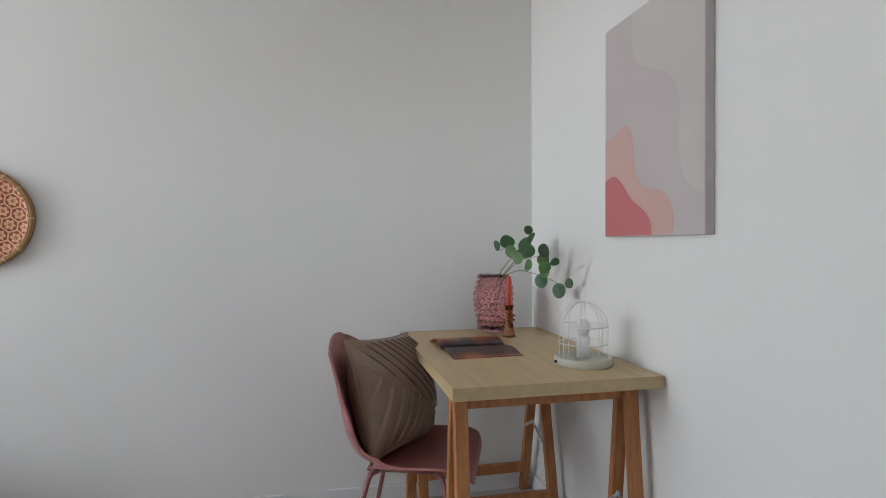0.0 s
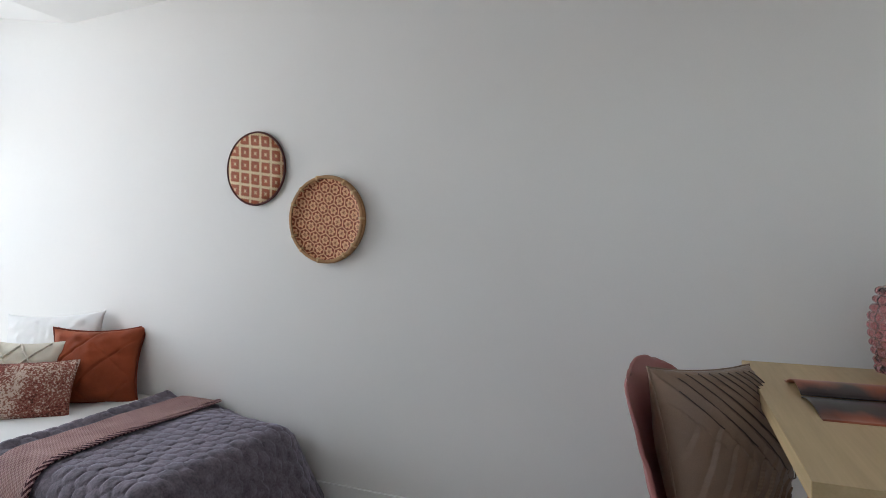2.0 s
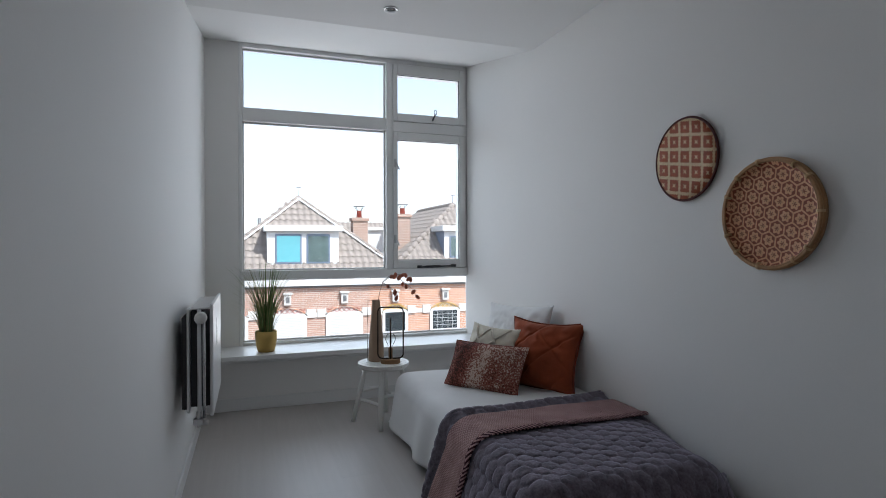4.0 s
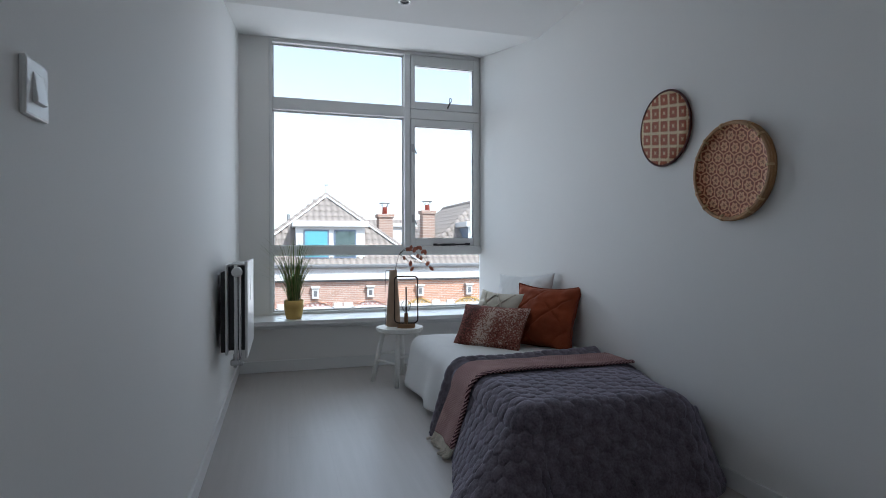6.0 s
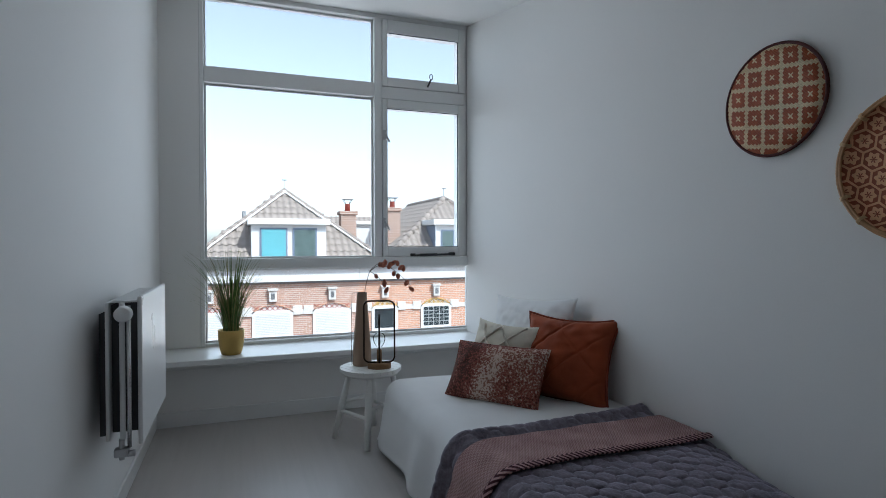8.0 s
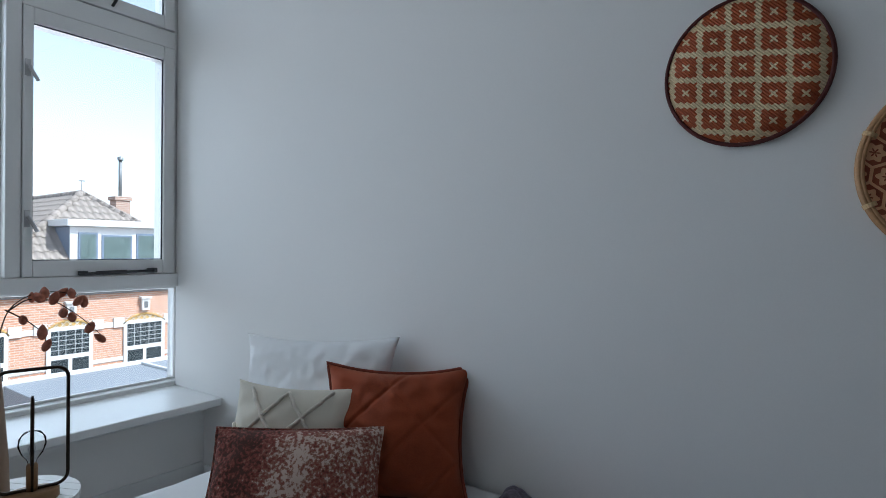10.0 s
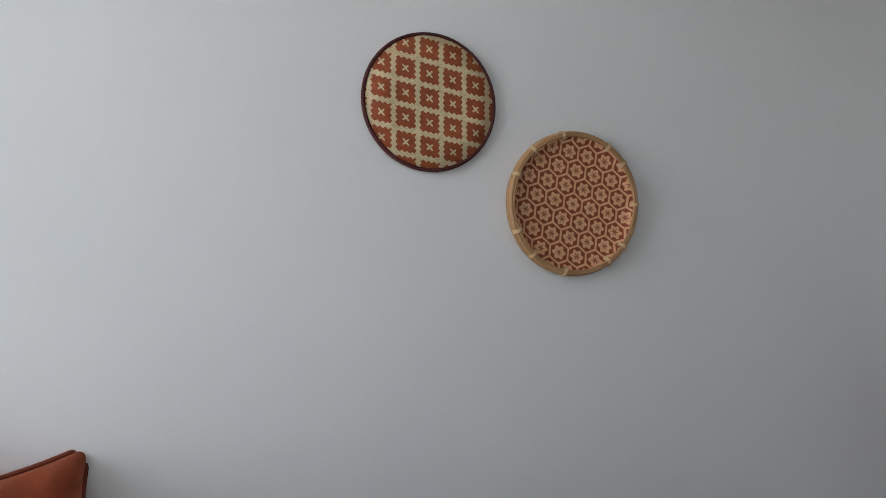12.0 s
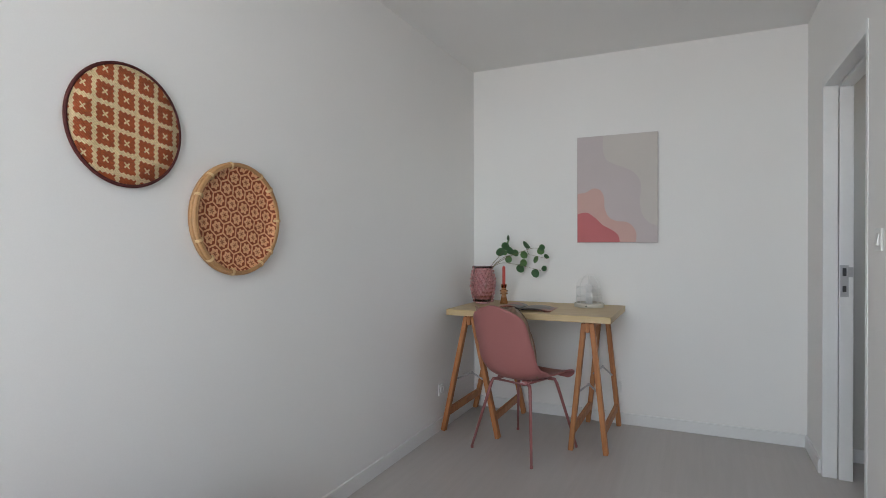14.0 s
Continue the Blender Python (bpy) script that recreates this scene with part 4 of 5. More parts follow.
for i in range(20):
    part("fin", bx(-RL + 0.03 + i * 0.029, -RL + 0.034 + i * 0.029, 0.014, 0.037, 0.03, RH - 0.06, 0), RADD, rad)
for i in range(20):
    part("grille_bar", bx(-RL + 0.02 + i * 0.03, -RL + 0.036 + i * 0.03, 0.05, 0.135, RH - 0.022, RH - 0.016, 0), RADW, rad)
part("side_pipe", tube([(0.014, 0.092, 0.03), (0.014, 0.092, RH - 0.02)], 0.009), RADW, rad)
part("side_pipe", tube([(0.016, 0.112, 0.0), (0.016, 0.112, RH - 0.03)], 0.007), CHROME, rad, "chrome pipe")
part("thermostat_knob", moved(lathe([(0, 0), (0.024, 0), (0.027, 0.012), (0.026, 0.042), (0.02, 0.05), (0, 0.05)], 28), pose(0.012, 0.10, RH - 0.055, 0, 90, 0)), WHITEP, rad)
part("valve", join(bx(-0.005, 0.03, 0.065, 0.11, -0.030, 0.0, 0.008), tube([(0.014, 0.088, -0.04), (0.014, 0.088, 0.03)], 0.009),
                   tube([(0.014, 0.105, -0.022), (0.014, 0.128, -0.022)], 0.011)), STEEL, rad, "chrome valve")
for x0, z0, z1 in ((-0.22, 0.36, 0.43), (-RL + 0.11, 0.36, 0.43), (-0.22, 0.03, 0.10)):
    part("bracket", bx(x0, x0 + 0.03, -0.012, 0.039, z0, z1, 0.002), RADW, rad)

# ---- bed ----
BX0, BX1, BY0, BY1, BT = -3.47, -1.575, 1.655, 2.53, 0.35
bed = thing("bed", "single bed with a white base and mattress standing along the wall", "bed", pose((BX0 + BX1) / 2, (BY0 + BY1) / 2, 0))
bl, bw = (BX1 - BX0) / 2, (BY1 - BY0) / 2
part("mattress", bx(-bl + 0.03, bl - 0.16, -bw + 0.03, bw - 0.12, 0.19, BT - 0.012, 0.05, 4), LINEN, bed)
part("bed_base", bx(-bl + 0.04, bl - 0.18, -bw + 0.04, bw - 0.13, 0.09, 0.188, 0.008), PAINTW, bed)
for x in (-bl + 0.08, bl - 0.23):
    for y in (-bw + 0.08, bw - 0.17):
        part("leg", bx(x - 0.025, x + 0.025, y - 0.025, y + 0.025, 0, 0.092, 0.004), PAINTW, bed)


def drape(s0, s1, w0, w1, ns, nw, off, flare, relief, radius=0.06, shear=None, floor_gap=0.008, tag=None, corner=0.0):
    """Cloth laid over the bed: s runs along it, w from the wall across it and down; relief(s, w) lifts it."""
    xa, xb, ww = BX0 + radius, BX1 - radius, BY1 - BY0 - radius
    bm = bmesh.new()
    lay = bm.verts.layers.float_vector.new("weave") if tag else None
    g = []
    for i in range(ns + 1):
        row = []
        for j in range(nw + 1):
            w = w0 + (w1 - w0) * j / nw
            e0, e1 = (s0, s1) if shear is None else (s0 + shear[0](w), s1 + shear[1](w))
            s = e0 + (e1 - e0) * i / ns
            p = s - xb if s > xb else (xa - s if s < xa else 0.0)
            sg = 1 if s > xb else -1
            q = max(0.0, w - ww)
            d = math.hypot(p, q)
            lift = off + relief(s, w)
            if d < 1e-6:
                co = Vector((s, BY1 - w, BT + lift))
            else:
                dx, dy = sg * p / d, -q / d
                top = radius * math.pi / 2
                fl = flare * (1 + corner * max(min(p, q) / max(p, q), max(0.0, min(1.0, (s - BX1 + 0.50) / 0.45)) * q / max(p, q)))
                lim = top + (BT - radius - floor_gap) * math.sqrt(1 + fl * fl)
                d = min(d, lim)
                a = min(d / radius, math.pi / 2)
                h, v = radius * math.sin(a), radius * (1 - math.cos(a))
                if d > top:
                    k = (d - top) / math.sqrt(1 + fl * fl)
                    h += k * fl
                    v += k
                nx = math.sin(a)
                bxs = min(max(s, xa), xb)
                bys = BY1 - min(w, ww)
                co = Vector((bxs + dx * (h + lift * nx), bys + dy * (h + lift * nx), BT - v + lift * math.cos(a)))
            co.z = max(co.z, floor_gap)
            vv = bm.verts.new(co)
            if lay is not None:
                vv[lay] = ((s - e0), w, 0)
            row.append(vv)
        g.append(row)
    for i in range(ns):
        for j in range(nw):
            bm.faces.new((g[i][j], g[i + 1][j], g[i + 1][j + 1], g[i][j + 1]))
    for f in bm.faces:
        f.smooth = True
    return bm


def soft(s, w, k=5.0, a=0.008):
    return a * noise.noise(Vector((s * k, w * k, 0.3))) + a * 0.4 * noise.noise(Vector((s * k * 3, w * k * 3, 1.3)))


def sheet_relief(s, w):
    hang = max(0.0, w - 0.80)
    return 0.004 + soft(s, w, 4.0, 0.006) + 0.05 * hang * math.sin(s * 17 + 1.5 * math.sin(s * 5)) + 0.02 * hang


sheet = thing("bed_sheet", "white cotton duvet hanging loosely over the bed's side", "bed linen", pose(0, 0, 0))
solid(part("cloth", drape(BX0 - 0.27, -2.28, 0.0, 1.155, 70, 70, 0.004, 0.16, sheet_relief, 0.075, None, 0.03), LINEN, sheet), 0.006, 1)


def hexes(s, w, c=0.064):
    """Height of the quilted honeycomb cushions."""
    best = []
    for ox, oy in ((0, 0), (0.5, 0.5)):
        a = ((s / c + ox) % 1.0 - 0.5) * c
        b = ((w / (c * 1.732) + oy) % 1.0 - 0.5) * c * 1.732
        best.append((a * a + b * b, a, b))
    _, a0, b0 = min(best)
    a, b = abs(a0), abs(b0)
    edge = max(a, 0.5 * a + 0.866 * b) / (c / 2)
    cell = noise.cell(Vector((round((s - a0) / c * 2), round((w - b0) / c), 0.5)))
    return (0.0075 + 0.002 * cell) * (1 - edge ** 6) + 0.002 * noise.noise(Vector((s * 46, w * 46, 2.0)))


def quilt_edge(w):
    return 0.10 * max(0.0, w - 0.55) + 0.03 * math.sin(w * 4)


def quilt_relief(s, w):
    e = -2.50 + quilt_edge(w)
    hang = max(0.0, w - 0.85) + max(0.0, s - BX1)
    roll = 0.026 * math.exp(-((s - e - 0.03) / 0.035) ** 2)
    low = max(0.0, min(1.0, (s + 2.15) / 0.5)) * max(0.0, (0.20 - w) / 0.20) ** 2
    return hexes(s, w) + soft(s, w, 3.5, 0.008) + roll - 0.13 * low + 0.28 * max(0.0, s - BX1 + 0.02) * math.exp(-w / 0.35) + 0.03 * hang * (1 + math.sin(s * 9 + w * 7)) * 0.6


quilt = thing("quilted_blanket", "grey-mauve plush blanket quilted in honeycombs, over the bed's foot", "blanket", pose(0, 0, 0))
solid(part("plush", drape(-2.50, BX1 + 0.40, 0.0, 1.27, 210, 200, 0.014, 0.33, quilt_relief, 0.07, (quilt_edge, lambda w: -0.09 * max(0.0, 1 - w / 0.45)), 0.006, None, 1.7), GREYPLUSH, quilt), 0.007, 1)


def throw_a(w):
    return 0.07 * max(0.0, w - 0.5) - 0.02 * w


def throw_relief(s, w):
    hang = max(0.0, w - 0.82)
    return soft(s, w, 5.0, 0.006) + 0.05 * hang * (1 + math.sin(s * 30 + w * 3)) * 0.5 + 0.009 * math.exp(-((s + 2.117 - throw_a(w)) / 0.016) ** 2)


throw = thing("throw_blanket", "pink herringbone throw with cream fringe, laid across the bed", "throw", pose(0, 0, 0))
tb = drape(-2.37, -2.10, 0.0, 1.155, 44, 150, 0.031, 0.36, throw_relief, 0.085, (throw_a, throw_a), 0.03, True)
tb.verts.ensure_lookup_table()
hem = [tb.verts[i * 151 + 150].co.copy() for i in range(45)]
hem2 = [tb.verts[i * 151 + 146].co.copy() for i in range(45)]
solid(part("knit", tb, THROW, throw), 0.007, 1)
random.seed(8)
for i in range(0, 45, 2):
    a = hem[i]
    d = (hem[i] - hem2[i]).normalized()
    dy = -0.02 + random.uniform(-0.015, 0.015)
    p = [a - d * 0.01, a + d * 0.03 + Vector((random.uniform(-0.004, 0.004), dy * 0.3, 0)), a + d * 0.055 + Vector((random.uniform(-0.012, 0.012), dy, 0))]
    for v in p:
        v.z = max(v.z, 0.012)
    part("tassel", tube(p, [0.0045, 0.006, 0.0075], 7), TUFT, throw)

# pillows
orange = thing("velvet_pillow", "rust orange velvet pillow with dark piping, leaning on the wall", "pillow",
               stand((-2.985, 2.215, 0.37), (-2.595, 2.445, 0.37), (-2.865, 2.43, 0.70)))


def diag(x, z):
    t = 0.0
    for c in (-0.10, 0.05, 0.20):
        t = min(t, -0.009 * math.exp(-(((x - z) * 0.71 - c) / 0.007) ** 2))
    for c in (-0.12, 0.09):
        t = min(t, -0.006 * math.exp(-(((x + z) * 0.71 - c) / 0.007) ** 2))
    return t


part("cover", pillow_mesh(0.48, 0.43, 0.26, 110, 5, 0.019, 0.27, diag), ORANGE, orange)
part("piping", tube(rim_points(0.484, 0.434, 0.26), 0.0065, 8, True), RUSTPIPE, orange, "dark rust piping")
red = thing("carpet_pillow", "oblong pillow in worn wine red carpet print, on the bed", "pillow", stand((-3.055, 1.85, 0.36), (-2.69, 2.125, 0.36), (-2.945, 2.11, 0.59)))
part("cover", pillow_mesh(0.48, 0.29, 0.15, 44, 7, 0.009, 0.09), BOUCLE, red)
part("seam", tube(rim_points(0.482, 0.292, 0.09), 0.004, 6, True), BOUCLE, red)
cream = thing("tufted_pillow", "cream cotton pillow with a tufted diamond pattern, behind the carpet pillow", "pillow", stand((-3.225, 2.03, 0.365), (-2.865, 2.19, 0.365), (-3.10, 2.215, 0.655)))
part("cover", pillow_mesh(0.43, 0.38, 0.19, 60, 9, 0.012, 0.22), CREAM, cream)
for sgn in (-1, 1):
    for c in (-0.13, 0.0, 0.13):
        line = []
        for k in range(-12, 13):
            x = k * 0.0155
            z = sgn * (x - c) * 1.15
            if abs(z) < 0.165 and abs(x) < 0.185:
                dd = max(0.0, 1 - (x / 0.21) ** 2) ** 0.55 * max(0.0, 1 - (z / 0.186) ** 2) ** 0.55
                line.append((x + 0.003 * math.sin(k * 2.1), -0.097 * dd - 0.004, z))
        if len(line) > 3:
            part("tufted_line", tube(line, 0.006, 6), TUFT, cream)
white = thing("sleeping_pillow", "large creased white cotton sleeping pillow standing against the wall", "pillow", stand((-3.575, 2.335, 0.343), (-2.91, 2.425, 0.383), (-3.27, 2.455, 0.775)))
part("cover", pillow_mesh(0.73, 0.46, 0.15, 90, 11, 0.012, 0.20), LINEN, white)

# ---- stool with vase and lamp ----
STX, STY, STZ = -3.60, 1.605, 0.40
stool = thing("stool", "round white painted wooden stool with a slatted top, beside the bed", "stool", pose(STX, STY, 0))
for i in range(9):
    y0 = -0.168 + i * 0.0374
    y1 = y0 + 0.0352

    def half(y):
        return math.sqrt(max(0.0, 0.17 ** 2 - y * y))
    out = [(-half(y0 + (y1 - y0) * k / 6), y0 + (y1 - y0) * k / 6) for k in range(7)] + [(half(y0 + (y1 - y0) * k / 6), y0 + (y1 - y0) * k / 6) for k in range(6, -1, -1)]
    b = bmesh.new()
    seen = []
    for x, y in out:
        if not seen or (abs(seen[-1][0] - x) + abs(seen[-1][1] - y)) > 1e-5:
            seen.append((x, y))
    f = b.faces.new([b.verts.new((x, y, STZ)) for x, y in seen])
    ex = bmesh.ops.extrude_face_region(b, geom=[f])
    bmesh.ops.translate(b, vec=(0, 0, -0.018), verts=[v for v in ex["geom"] if isinstance(v, bmesh.types.BMVert)])
    part("slat", b, PAINTW, stool, at=pose(0, 0, 0, 0, 0, 25))
part("top_ring", lathe([(0.155, STZ - 0.02), (0.155, STZ - 0.036), (0.12, STZ - 0.036), (0.12, STZ - 0.02)], 40, True), PAINTW, stool)
feet = []
for k in range(4):
    a = radians(-108 + 90 * k)
    c, s = math.cos(a), math.sin(a)
    part("leg", tube([(0.115 * c, 0.115 * s, STZ - 0.022), (0.16 * c, 0.16 * s, 0.19), (0.203 * c, 0.203 * s, 0.0)], [0.014, 0.019, 0.015], 12), PAINTW, stool)
    feet.append((c, s))
for k in range(4):
    c, s = feet[k]
    c2, s2 = feet[(k + 1) % 4]
    z = 0.20 if k % 2 else 0.155
    r = 0.115 + 0.088 * (STZ - 0.022 - z) / (STZ - 0.022)
    part("rung", tube([(r * c, r * s, z), (r * c2, r * s2, z)], 0.010, 10), PAINTW, stool)

tall = thing("tall_vase", "tall slim matt tan ceramic vase standing on the stool", "vase", pose(-3.655, 1.568, STZ))
part("body", lathe([(0, 0), (0.05, 0), (0.053, 0.006), (0.05, 0.1), (0.043, 0.2), (0.035, 0.3), (0.029, 0.38), (0.0275, 0.412), (0.023, 0.412), (0.024, 0.38), (0.022, 0.30), (0.0, 0.29)], 36), TAN, tall)
part("wire_handle", tube([(0, -0.02, 0.41), (0.0, -0.05, 0.412), (0.0, -0.056, 0.40), (0.0, -0.062, 0.2), (0.0, -0.058, 0.004)], 0.0016, 6), BRONZE, tall, "thin dark wire handle")
dry = thing("dry_branch", "dark dry branch with russet seed pods standing in the tan vase", "branch", pose(-3.655, 1.568, STZ))
STEMS = [((0, 0, 0.30), (0.0, 0.02, 0.44), (0.005, 0.045, 0.54), (0.01, 0.10, 0.58), (0.01, 0.18, 0.583), (0.01, 0.245, 0.55)),
         ((0.002, 0.045, 0.53), (0.01, 0.09, 0.565), (0.01, 0.16, 0.555), (0.012, 0.23, 0.50), (0.012, 0.30, 0.425)),
         ((0.0, 0.04, 0.535), (0.012, 0.09, 0.50), (0.015, 0.13, 0.46), (0.015, 0.14, 0.42))]
pod = lathe([(0, -0.021), (0.008, -0.016), (0.0125, -0.004), (0.011, 0.008), (0.005, 0.018), (0, 0.023)], 10)
pod_mesh = as_mesh(pod, "seed_pod", DRYLEAF)
random.seed(3)
for k, st in enumerate(STEMS):
    pts = [along(st, i / 20) for i in range(21)]
    for _ in range(2):
        pts = [pts[0]] + [(pts[i - 1] + pts[i] * 2 + pts[i + 1]) / 4 for i in range(1, 20)] + [pts[-1]]
    part("stem", tube(pts, [0.0024 - 0.0012 * i / 20 for i in range(21)], 6), DRYTWIG, dry)
    for i in range((7, 6, 3)[k]):
        t = (0.62 if k < 1 else 0.35) + (0.38 if k < 1 else 0.65) * i / max(1, (7, 6, 3)[k] - 1)
        p = pts[min(20, int(t * 20))] + Vector((random.uniform(-0.012, 0.012), random.uniform(-0.01, 0.012), random.uniform(-0.02, 0.008)))
        ob = new("seed_pod", pod_mesh)
        ob.parent = dry
        ob.matrix_basis = Matrix.Translation(p) @ Euler((random.uniform(-0.8, 0.8), random.uniform(-0.8, 0.8), random.uniform(0, 6))).to_matrix().to_4x4() @ Matrix.Scale(random.uniform(0.8, 1.15), 4)

lamp = thing("loop_lamp", "small dark metal loop lamp with wooden foot, on the stool", "table lamp", pose(-3.54, 1.640, STZ, 0, 0, 74))
part("foot", moved(lathe([(0, 0), (0.063, 0), (0.065, 0.003), (0.065, 0.027), (0.062, 0.030), (0, 0.030)], 36), Matrix.Diagonal((1, 0.62, 1, 1))), WALNUT, lamp, "brown wooden foot")


def round_rect(w, z0, z1, r, n=6):
    pts = []
    for cx, cz, a0 in ((w - r, z1 - r, 0), (-w + r, z1 - r, 90), (-w + r, z0 + r, 180), (w - r, z0 + r, 270)):
        pts += [(cx + r * math.cos(radians(a0 + 90 * i / n)), 0, cz + r * math.sin(radians(a0 + 90 * i / n))) for i in range(n + 1)]
    return pts


part("loop", tube(round_rect(0.084, 0.034, 0.372, 0.03), 0.0048, 8, True), BRONZE, lamp, "dark metal loop")
part("inner_loop", tube([(0, -0.011, 0.03), (0, -0.011, 0.27), (0, -0.008, 0.285), (0, 0, 0.293), (0, 0.008, 0.285), (0, 0.011, 0.27), (0, 0.011, 0.03)], 0.0045, 8), BRONZE, lamp)
part("socket", lathe([(0, 0.03), (0.014, 0.03), (0.014, 0.10), (0.011, 0.106), (0, 0.106)], 20), WALNUT, lamp)
bulb = part("bulb", lathe([(0.010, 0.106), (0.012, 0.116), (0.026, 0.135), (0.034, 0.158), (0.032, 0.178), (0.02, 0.195), (0, 0.2)], 28), CLEARGLASS, lamp, "clear glass globe bulb")
part("filament", tube([(0.0, 0, 0.106), (-0.008, 0, 0.15), (0.0, 0, 0.165), (0.008, 0, 0.15), (0.0, 0, 0.107)], 0.0012, 5), STEEL, bulb)

# ---- plant on the sill ----
plant = thing("grass_plant", "ornamental grass in a matt gold pot on the window sill", "plant", pose(-4.165, 0.868, SILLZ))
part("pot", lathe([(0, 0), (0.052, 0), (0.058, 0.004), (0.068, 0.04), (0.075, 0.09), (0.0775, 0.15), (0.0725, 0.15), (0.07, 0.12), (0, 0.12)], 36), GOLD, plant, "matt gold pot")
part("soil", lathe([(0, 0.128), (0.03, 0.13), (0.0705, 0.124)], 24), SOIL, plant)
random.seed(21)


def blades(count, tall_lo, tall_hi, lean, wide):
    bm = bmesh.new()
    for _ in range(count):
        a = random.uniform(0, 2 * math.pi)
        r0 = 0.045 * math.sqrt(random.random())
        h = random.uniform(tall_lo, tall_hi)
        out = lean * random.random() ** 0.75
        ox, oy = r0 * math.cos(a), r0 * math.sin(a)
        c, s = math.cos(a), math.sin(a)
        prev = None
        for i in range(8):
            t = i / 7
            d = out * (0.25 * t + 0.75 * t ** 2.2)
            drop = 0.22 * out * t ** 3
            p = Vector((ox + c * d, oy + s * d, 0.125 + h * t - drop))
            p.x = max(p.x, -0.30)
            w = wide * (1 - t ** 1.6) + 0.0004
            q = (bm.verts.new(p + Vector((-s * w, c * w, 0))), bm.verts.new(p + Vector((c * w * 0.35, s * w * 0.35, 0))), bm.verts.new(p - Vector((-s * w, c * w, 0))))
            if prev:
                bm.faces.new((prev[0], prev[1], q[1], q[0]))
                bm.faces.new((prev[1], prev[2], q[2], q[1]))
            prev = q
    return bm


tagged(part("foliage", blades(84, 0.26, 0.56, 0.26, 0.0042), GRASS, plant), kind="stuff")
tagged(part("foliage", blades(46, 0.25, 0.58, 0.30, 0.0036), GRASSY, plant), kind="stuff")
tagged(part("foliage", blades(22, 0.40, 0.62, 0.55, 0.0013), GRASSY, plant), kind="stuff")

# ---- the street outside ----
BRICK_A = (0.41, 0.235, 0.175)
BRICK_B = (0.52, 0.25, 0.145)


def brick_mat(name, col):
    m, nt, b, co = start(name, 0.9)
    mp = nt.nodes.new("ShaderNodeMapping")
    mp.inputs["Rotation"].default_value = (radians(90), 0, radians(90))
    sep = nt.nodes.new("ShaderNodeSeparateXYZ")
    link(nt, co, sep.inputs[0])
    cmb = nt.nodes.new("ShaderNodeCombineXYZ")
    link(nt, calc(nt, "ADD", sep.outputs[1], sep.outputs[0]), cmb.inputs[0])
    link(nt, sep.outputs[2], cmb.inputs[1])
    br = node(nt, "ShaderNodeTexBrick", Scale=1.0)
    br.inputs["Brick Width"].default_value = 0.22
    br.inputs["Row Height"].default_value = 0.065
    br.inputs["Mortar Size"].default_value = 0.009
    br.inputs["Color1"].default_value = (*[c * 0.85 for c in col], 1)
    br.inputs["Color2"].default_value = (*[c * 1.15 for c in col], 1)
    br.inputs["Mortar"].default_value = (0.53, 0.47, 0.41, 1)
    link(nt, cmb.outputs[0], br.inputs["Vector"])
    n = noise_out(nt, co, 0.8, 5.0)
    link(nt, blend(nt, calc(nt, "MULTIPLY", n, 0.20), br.outputs["Color"], (0.55, 0.40, 0.33)), b.inputs["Base Color"])
    bump(nt, b, br.outputs["Fac"], -0.4, 0.01)
    return m


CHIM = brick_mat("weathered chimney brick", (0.29, 0.165, 0.12))
BRA, BRB = brick_mat("brown-red brickwork", BRICK_A), brick_mat("orange-red brickwork", BRICK_B)
STONE = plain("white painted stone", (0.62, 0.60, 0.57), 0.8, var=0.08, big=1.5, fine=20, rel=0.1)
OUTW = plain("white painted timber outdoors", (0.68, 0.68, 0.67), 0.6, var=0.05, big=1.0, fine=12, rel=0.1)
TILE = plain("weathered grey-brown roof tile", (0.26, 0.222, 0.195), 0.85, var=0.3, big=1.2, fine=14, rel=0.3, dist=0.01)
LIME = plain("white lime mortar", (0.72, 0.71, 0.69), 0.9, var=0.1, big=5, fine=30, rel=0.4, dist=0.01)
ZINC = plain("dull zinc gutter", (0.20, 0.205, 0.21), 0.5, 0.5, var=0.15, big=2)
DARKWIN = plain("dark window glass", (0.03, 0.04, 0.045), 0.08, var=0.2, big=1.0, fine=5, rel=0)
BLIND = plain("pale window blind", (0.55, 0.555, 0.57), 0.7, var=0.06, big=2, fine=30, stretch=(1, 1, 12), rel=0.2)
BLUEBLIND = plain("blue roller blind behind glass", (0.15, 0.42, 0.47), 0.25, var=0.1, big=1.0)
CURTAIN = plain("grey-green curtain behind glass", (0.095, 0.135, 0.13), 0.3, var=0.4, big=4, fine=20, stretch=(1, 6, 0.4))
BLUEGREY = plain("blue-grey cladding and cheek shade", (0.16, 0.20, 0.27), 0.5, var=0.12, big=2)
OCHRE = plain("ochre glazed tile", (0.52, 0.33, 0.10), 0.4, var=0.15, big=8)
LEADS = plain("window leading", (0.45, 0.47, 0.47), 0.5, var=0.05)
FCX = -19.3
structure("ground", bx(-400, 400, -400, 400, -7.2, -7.0, 0), plain("street paving", (0.22, 0.19, 0.17), 0.9, var=0.2, big=0.5, fine=6, rel=0.2), "brick paved street and ground far below")
structure("own_facade", join(bx(-4.675, -4.555, -6, SY - 0.12, -7, 3.2, 0), bx(-4.675, -4.555, NY + 0.3, 10, -7, 3.2, 0), bx(-4.675, -4.555, SY - 0.12, NY + 0.3, -7, -0.1, 0)), BRB, "brick front of the room's own house")


